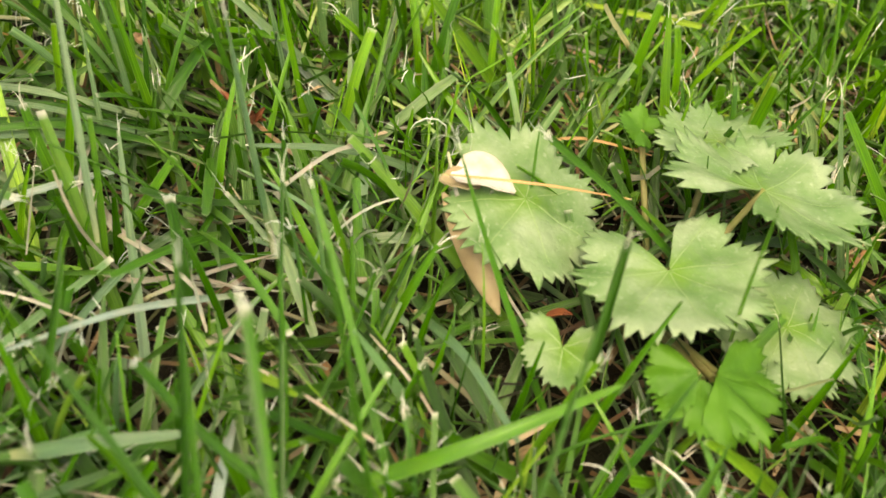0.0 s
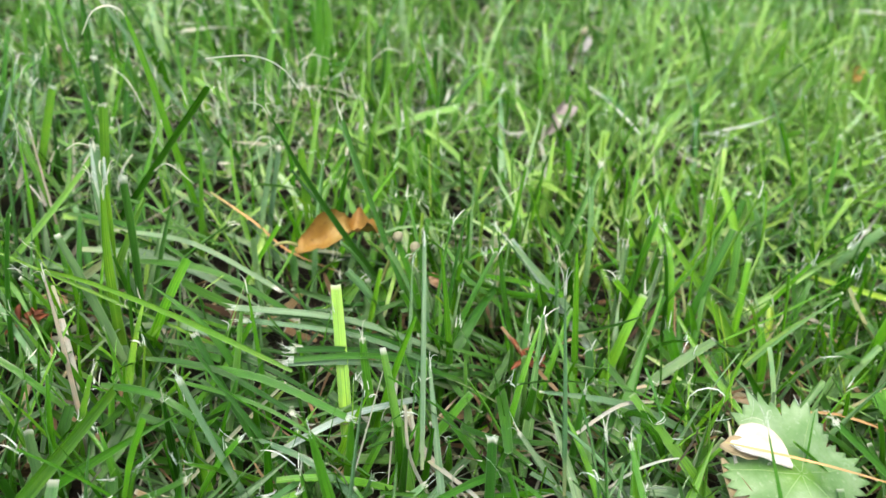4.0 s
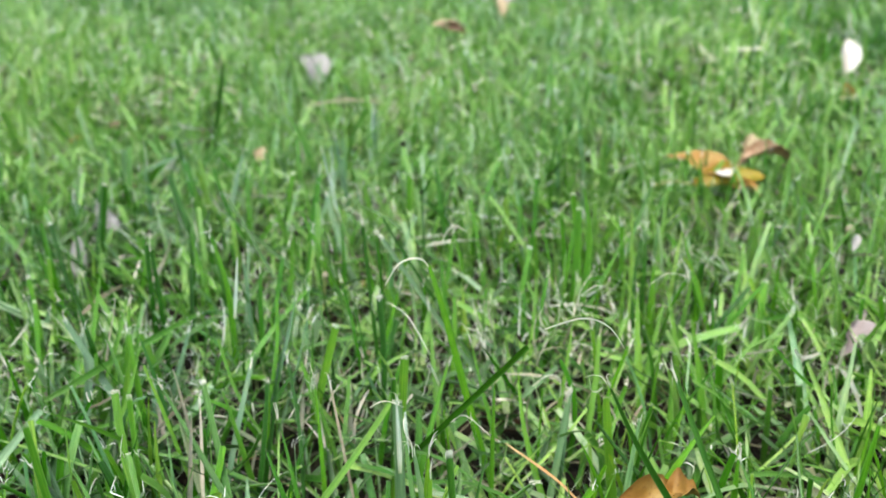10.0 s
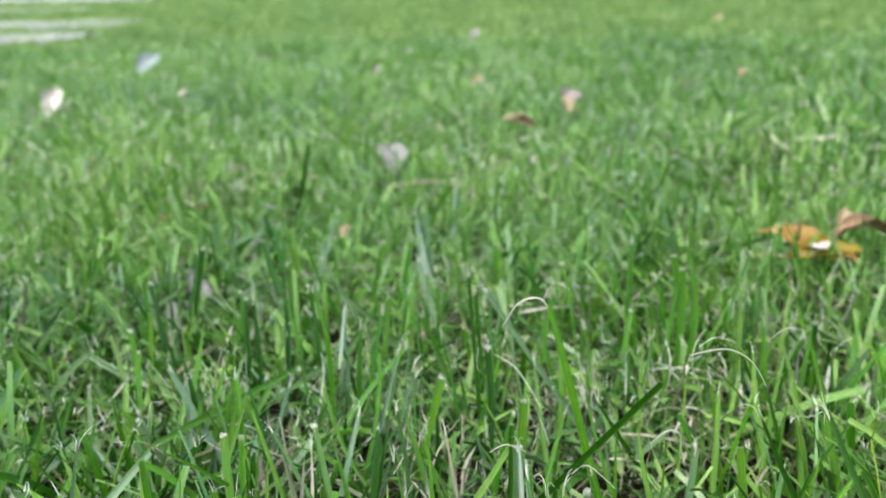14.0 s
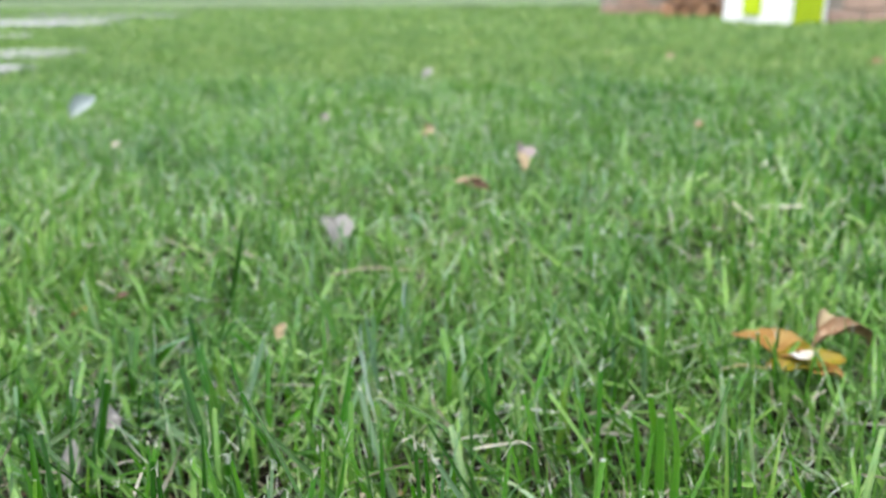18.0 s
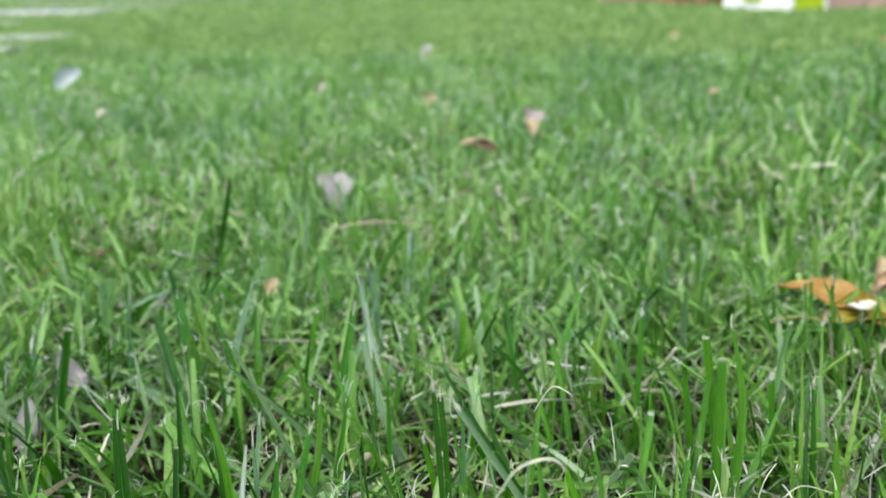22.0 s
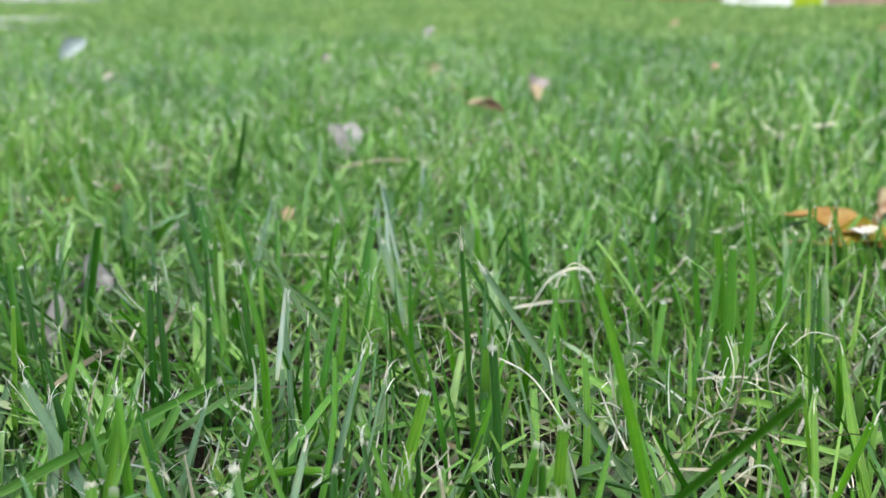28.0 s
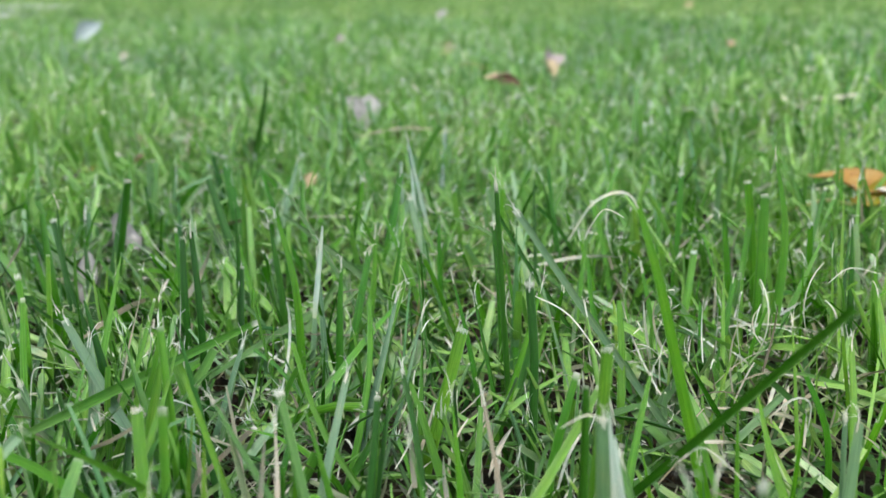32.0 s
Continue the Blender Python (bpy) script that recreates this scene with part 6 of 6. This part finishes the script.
weed = tagged(new("lobed_weed"), "low weed with pale toothed lobed leaves in the grass", "weed plant")
weed.location = (0.230, 0.036, 0.0)
ROOT = Vector((0.230, 0.036, 0.0))
for x, y, z, r, az, tilt, roll, mat, lobes, depth, sinus, seed in (
    (0.2170, 0.0262, 0.0345, 0.0205, -100, -8, 4, M_weed, 7, 0.24, 0.42, 2),
    (0.1975, 0.0505, 0.0305, 0.0195, -40, 8, 8, M_weed, 7, 0.20, 0.10, 3),
    (0.2450, 0.0390, 0.0375, 0.0215, 20, 6, -6, M_weed, 7, 0.26, 0.30, 4),
    (0.2480, 0.0585, 0.0325, 0.0165, 118, 8, 4, M_weed, 7, 0.20, 0.35, 5),
    (0.2410, 0.0145, 0.0230, 0.0180, -50, 12, -6, M_weed, 7, 0.24, 0.35, 6),
    (0.1935, 0.0185, 0.0275, 0.0085, -120, 10, 6, M_weed, 5, 0.30, 0.45, 7),
    (0.2120, 0.0055, 0.0325, 0.0095, 172, 8, 0, M_weed_young, 3, 0.24, 1.95, 8),
    (0.2130, 0.0045, 0.0320, 0.0125, -118, 14, 4, M_weed_young, 3, 0.26, 2.05, 18),
    (0.2155, 0.0045, 0.0315, 0.0140, -74, 14, -4, M_weed_young, 3, 0.26, 2.05, 28),
    (0.2170, 0.0055, 0.0310, 0.0125, -26, 10, 0, M_weed_young, 3, 0.24, 2.00, 38),
    (0.2370, 0.0715, 0.0260, 0.0065, 132, -12, 0, M_weed_young, 5, 0.20, 0.50, 9),
):
    young = mat is M_weed_young
    shape = dict(lobes=lobes, pleat=0.10 if young else 0.05, cup=0.10, sinus=sinus, seed=seed)
    lf = part("leaf", lobed_leaf("leaf", mat, r, depth=depth, tooth=0.13, **shape), weed, "bright young leaf" if young else "", m=pose(x - ROOT.x, y - ROOT.y, z, 0, 0, az) @ pose(0, 0, 0, roll, tilt, 0))
    for k in range(lobes):
        part("vein", leaf_vein(r, k, mat=M_weed_young if young else M_vein, **shape), lf)
    j = Vector((x, y, z - 0.0006)) - ROOT
    part("leaf_stalk", tube("leaf_stalk", [(0.1 * j.x, 0.1 * j.y, 0.001), (0.45 * j.x, 0.45 * j.y, 0.45 * j.z), (j.x, j.y, j.z)], 0.0010, 0.0007, M_stem), weed)

fallen_leaf("bleached folded dead leaf lying on a weed leaf", M_white, 0.1905, 0.0552, 0.0352, 0.0132, 0.0088, -43, tilt=-4, roll=10, cup=0.22, bend=0.5, wrinkle=0.0004, taper=0.5, base=0.7, seed=41)
fallen_leaf("tan withered leaf end on a weed leaf", M_tan, 0.1855, 0.0560, 0.0340, 0.0085, 0.0060, -20, tilt=-6, cup=0.2, bend=0.4, wrinkle=0.0003, seed=42)
fallen_leaf("tan withered strip of leaf hanging in the grass", M_tan, 0.1850, 0.0440, 0.0260, 0.0270, 0.0058, -74, tilt=-30, roll=20, cup=0.4, bend=0.5, wrinkle=0.0003, seed=43)


# ---- small finds: buds and red scales ----
def bud(x, y, z, r):
    bm = bmesh.new()
    bmesh.ops.create_uvsphere(bm, u_segments=12, v_segments=8, radius=r)
    for v in bm.verts:
        v.co.z *= 1.25 if v.co.z > 0 else 0.9
        v.co.x += 0.05 * r * math.sin(9 * v.co.z / r)
    ob = thing("seed_bud", from_bm("seed_bud", bm, M_budskin, True), "small pale round seed bud on a thin stalk", "bud", m=pose(x, y, z, 10, 12, 0))
    part("stalk", tube("stalk", [(0, 0, -r * 0.8), (0.001, 0.001, -z * 0.5), (0.0005, 0.002, -z)], 0.0004, 0.0005, M_stem), ob)


bud(0.1215, 0.1240, 0.0370, 0.0014)
bud(0.1170, 0.1260, 0.0390, 0.0014)
bud(0.2150, 0.2860, 0.0330, 0.0018)
bud(0.0040, 0.2480, 0.0330, 0.0013)


def red_scales(x, y, z, n, size, seed):
    """A dry red-brown tuft of curled bud scales."""
    g = np.random.default_rng(seed)
    ob = tagged(new("red_bud_scales"), "dry red-brown curled bud scales in the grass", "plant debris")
    ob.location = (x, y, z)
    for k in range(n):
        me = strip_leaf("scale", M_red, size * g.uniform(0.6, 1.1), size * 0.24, cup=0.4, bend=g.uniform(0.4, 1.4), wrinkle=0.0002, nu=5, nv=7, seed=seed + k)
        part("scale", me, ob, m=pose(*(g.normal(0, 0.0012, 3)), g.uniform(-40, 40), g.uniform(-60, 10), g.uniform(0, 360)))


red_scales(0.1480, 0.0970, 0.0215, 13, 0.0052, 51)
red_scales(0.0250, 0.1150, 0.0200, 11, 0.0055, 52)
red_scales(0.1950, 0.0300, 0.0150, 4, 0.0075, 53)


# ---- background: paving, pillars, sacks, logs, hedge ----
def paving_slab(x, y, sx, sy, yaw, group="paving slabs in the lawn"):
    me = box_mesh("paving_slab", sx, sy, 0.05, M_slab, 0.008, 2)
    return thing("paving_slab", me, "pale weathered paving slab set in the lawn", "paving slab", group, m=pose(x, y, 0.000 + float(dip(y)), 0, 0, yaw))


for sx, sy, w, d, yaw in SLABS:
    paving_slab(sx, sy, w, d, yaw)


def brick_pier(name, label, x, y, yaw, wide, courses, deep=0.22):
    """A pier of single bricks on a mortar core."""
    ob = tagged(new(name), label, "brick wall")
    ob.matrix_world = pose(x, y, -0.02, 0, 0, yaw)
    h = courses * 0.075
    part("mortar", box_mesh("mortar", wide - 0.012, deep - 0.012, h - 0.006, M_mortar, 0.002), ob, m=pose(0, 0, h / 2))
    full = box_mesh("brick", 0.205, 0.10, 0.065, M_brick, 0.004)
    for c in range(courses):
        n = max(1, round(wide / 0.215))
        shift = 0.5 * (c % 2)
        for k in range(n + (c % 2)):
            cx = -wide / 2 + (k - shift + 0.5) * wide / n
            if abs(cx) > wide / 2 - 0.02:
                continue
            for side in (-1, 1):
                part("brick", full, ob, m=pose(cx, side * (deep / 2 - 0.045), 0.0375 + c * 0.075, 0, 0, random.uniform(-1.5, 1.5)))
    return ob


def plastic_chest(x, y, yaw, wide, deep, tall):
    """A white and lime garden chest: white front with a lime panel, lime sides, a lid."""
    ob = tagged(new("garden_chest"), "white and lime green plastic garden chest by the wall", "chest")
    ob.matrix_world = pose(x, y, -0.018, 0, 0, yaw)
    part("front", box_mesh("front", wide, 0.03, tall, M_bagw, 0.006, 2), ob, "white front", m=pose(0, -deep / 2 + 0.015, tall / 2))
    part("back", box_mesh("back", wide, 0.03, tall, M_bagw, 0.006, 2), ob, m=pose(0, deep / 2 - 0.015, tall / 2))
    for s in (-1, 1):
        part("side", box_mesh("side", 0.03, deep - 0.064, tall, M_bagg, 0.006, 2), ob, "lime green side", m=pose(s * (wide / 2 - 0.015), 0, tall / 2))
    part("panel", box_mesh("panel", wide * 0.26, 0.012, tall * 0.8, M_bagg, 0.004), ob, "lime green panel", m=pose(-wide * 0.05, -deep / 2 - 0.004, tall * 0.50))
    part("lid", box_mesh("lid", wide + 0.03, deep + 0.03, 0.04, M_bagw, 0.012, 2), ob, m=pose(0, 0, tall + 0.021))
    return ob


plastic_chest(1.758, 4.458, -58, 0.42, 0.30, 0.55)
brick_pier("brick_pier", "weathered pinkish brick pier at the lawn's edge", 1.385, 6.20, -4, 0.43, 12)
brick_pier("brick_wall", "weathered pinkish brick wall behind the chest", 2.56, 4.52, -5, 1.10, 12)


def log_pile(x, y, yaw, cols, rows, r=0.065):
    ob = tagged(new("log_pile"), "stack of reddish split logs beside the brick piers", "log pile")
    ob.matrix_world = pose(x, y, -0.02, 0, 0, yaw)
    for i in range(rows):
        for k in range(cols):
            rr = r * random.uniform(0.85, 1.08)
            bm = bmesh.new()
            bmesh.ops.create_cone(bm, cap_ends=True, segments=11, radius1=rr, radius2=rr * 0.97, depth=0.32)
            for v in bm.verts:
                v.co.x *= random.uniform(0.93, 1.05)
                v.co.y *= random.uniform(0.93, 1.05)
            part("log", from_bm("log", bm, M_log), ob, m=pose((k + 0.5 * (i % 2)) * 2 * r, random.uniform(-0.03, 0.03), r + i * 1.75 * r, 90, 0, 0))


def bush(label, x, y, wide, deep, tall, leaves, seed, trunks=3):
    """A hedge bush: a few stems under a crown of many small leaves with gaps and an uneven outline."""
    g = np.random.default_rng(seed)
    ob = tagged(new("hedge_bush"), label, "bush", "hedge behind the lawn")
    ob.location = (x, y, -0.02)
    for k in range(trunks):
        bx = g.uniform(-0.3, 0.3) * wide
        part("stem", tube("stem", [(bx, 0, 0), (bx + g.normal(0, 0.1), g.normal(0, 0.1), tall * 0.4), (bx + g.normal(0, 0.25), g.normal(0, 0.2), tall * 0.85)], 0.05, 0.015, M_bark), ob)
    n = leaves
    a, b, r = g.uniform(0, 6.283, n), g.uniform(-1, 1, n), g.uniform(0.35, 1.0, n) ** 0.5
    belly = np.where(b > 0, np.sqrt(1 - b * b), 1 - 0.15 * b * b)
    cx, cy = np.cos(a) * belly * r, np.sin(a) * belly * r
    lump = 1 + 0.14 * wave(cx * 2 + seed, b * 2, 3.0, seed)
    px, py, pz = cx * wide / 2 * lump, cy * deep / 2 * lump, np.maximum(tall * (0.5 + 0.5 * b * lump), 0.03)
    v, q, u = blade_arrays(px, py, pz, g.uniform(0.14, 0.26, n), g.uniform(0.09, 0.14, n), g.uniform(0, 6.283, n), g.uniform(0.4, 2.4, n), g.normal(0.3, 0.3, n), g.normal(0, 0.6, n), 2, 2, np.full(n, 0.8))
    part("crown", mesh_of("crown", v, q, M_hedge, u), ob)


log_pile(1.50, 5.60, -12, 5, 8, 0.052)
brick_pier("brick_wall", "shaded brick wall behind the log pile", 2.14, 6.35, -6, 1.10, 12)
for k in range(12):
    on_bank = k > 6
    bush("loose green shrub on the far bank" if on_bank else "dense dark green hedge bush behind the lawn",
         -21.0 + 3.1 * k + random.uniform(-0.3, 0.3), (27.5 if on_bank else 25.2) + random.uniform(-0.4, 0.6), random.uniform(3.8, 4.6), 2.2, random.uniform(2.6, 3.6), 7000, 61 + k)


def handcart(x, y):
    """A low cart: pinkish wooden body, dark wheels, a grey rounded tank on its end."""
    ob = tagged(new("garden_cart"), "pinkish wooden cart with a grey rounded tank far off", "cart")
    ob.location = (x, y, -0.02)
    part("body", box_mesh("body", 1.6, 0.8, 0.62, M_pinkwall, 0.03, 2), ob, m=pose(-0.55, 0, 0.40))
    for wx in (-0.75, 0.75):
        bm = bmesh.new()
        bmesh.ops.create_cone(bm, cap_ends=True, segments=28, radius1=0.2, radius2=0.2, depth=0.12)
        bmesh.ops.bevel(bm, geom=bm.edges[:], offset=0.02, segments=2, affect="EDGES")
        w = part("wheel", from_bm("wheel", bm, M_dark), ob, m=pose(wx, -0.48, 0.2, 90, 0, 0))
        part("hub", box_mesh("hub", 0.09, 0.09, 0.16, M_greybody, 0.02, 2), w)
    bm = bmesh.new()
    bmesh.ops.create_uvsphere(bm, u_segments=28, v_segments=16, radius=0.5)
    bmesh.ops.scale(bm, vec=(1.05, 0.8, 0.85), verts=bm.verts)
    part("tank", from_bm("tank", bm, M_greybody, True), ob, "grey rounded tank", m=pose(0.95, 0, 0.52))
    part("axle", box_mesh("axle", 2.6, 0.1, 0.1, M_dark, 0.01), ob, m=pose(0.1, 0, 0.16))


handcart(-5.2, 21.6)
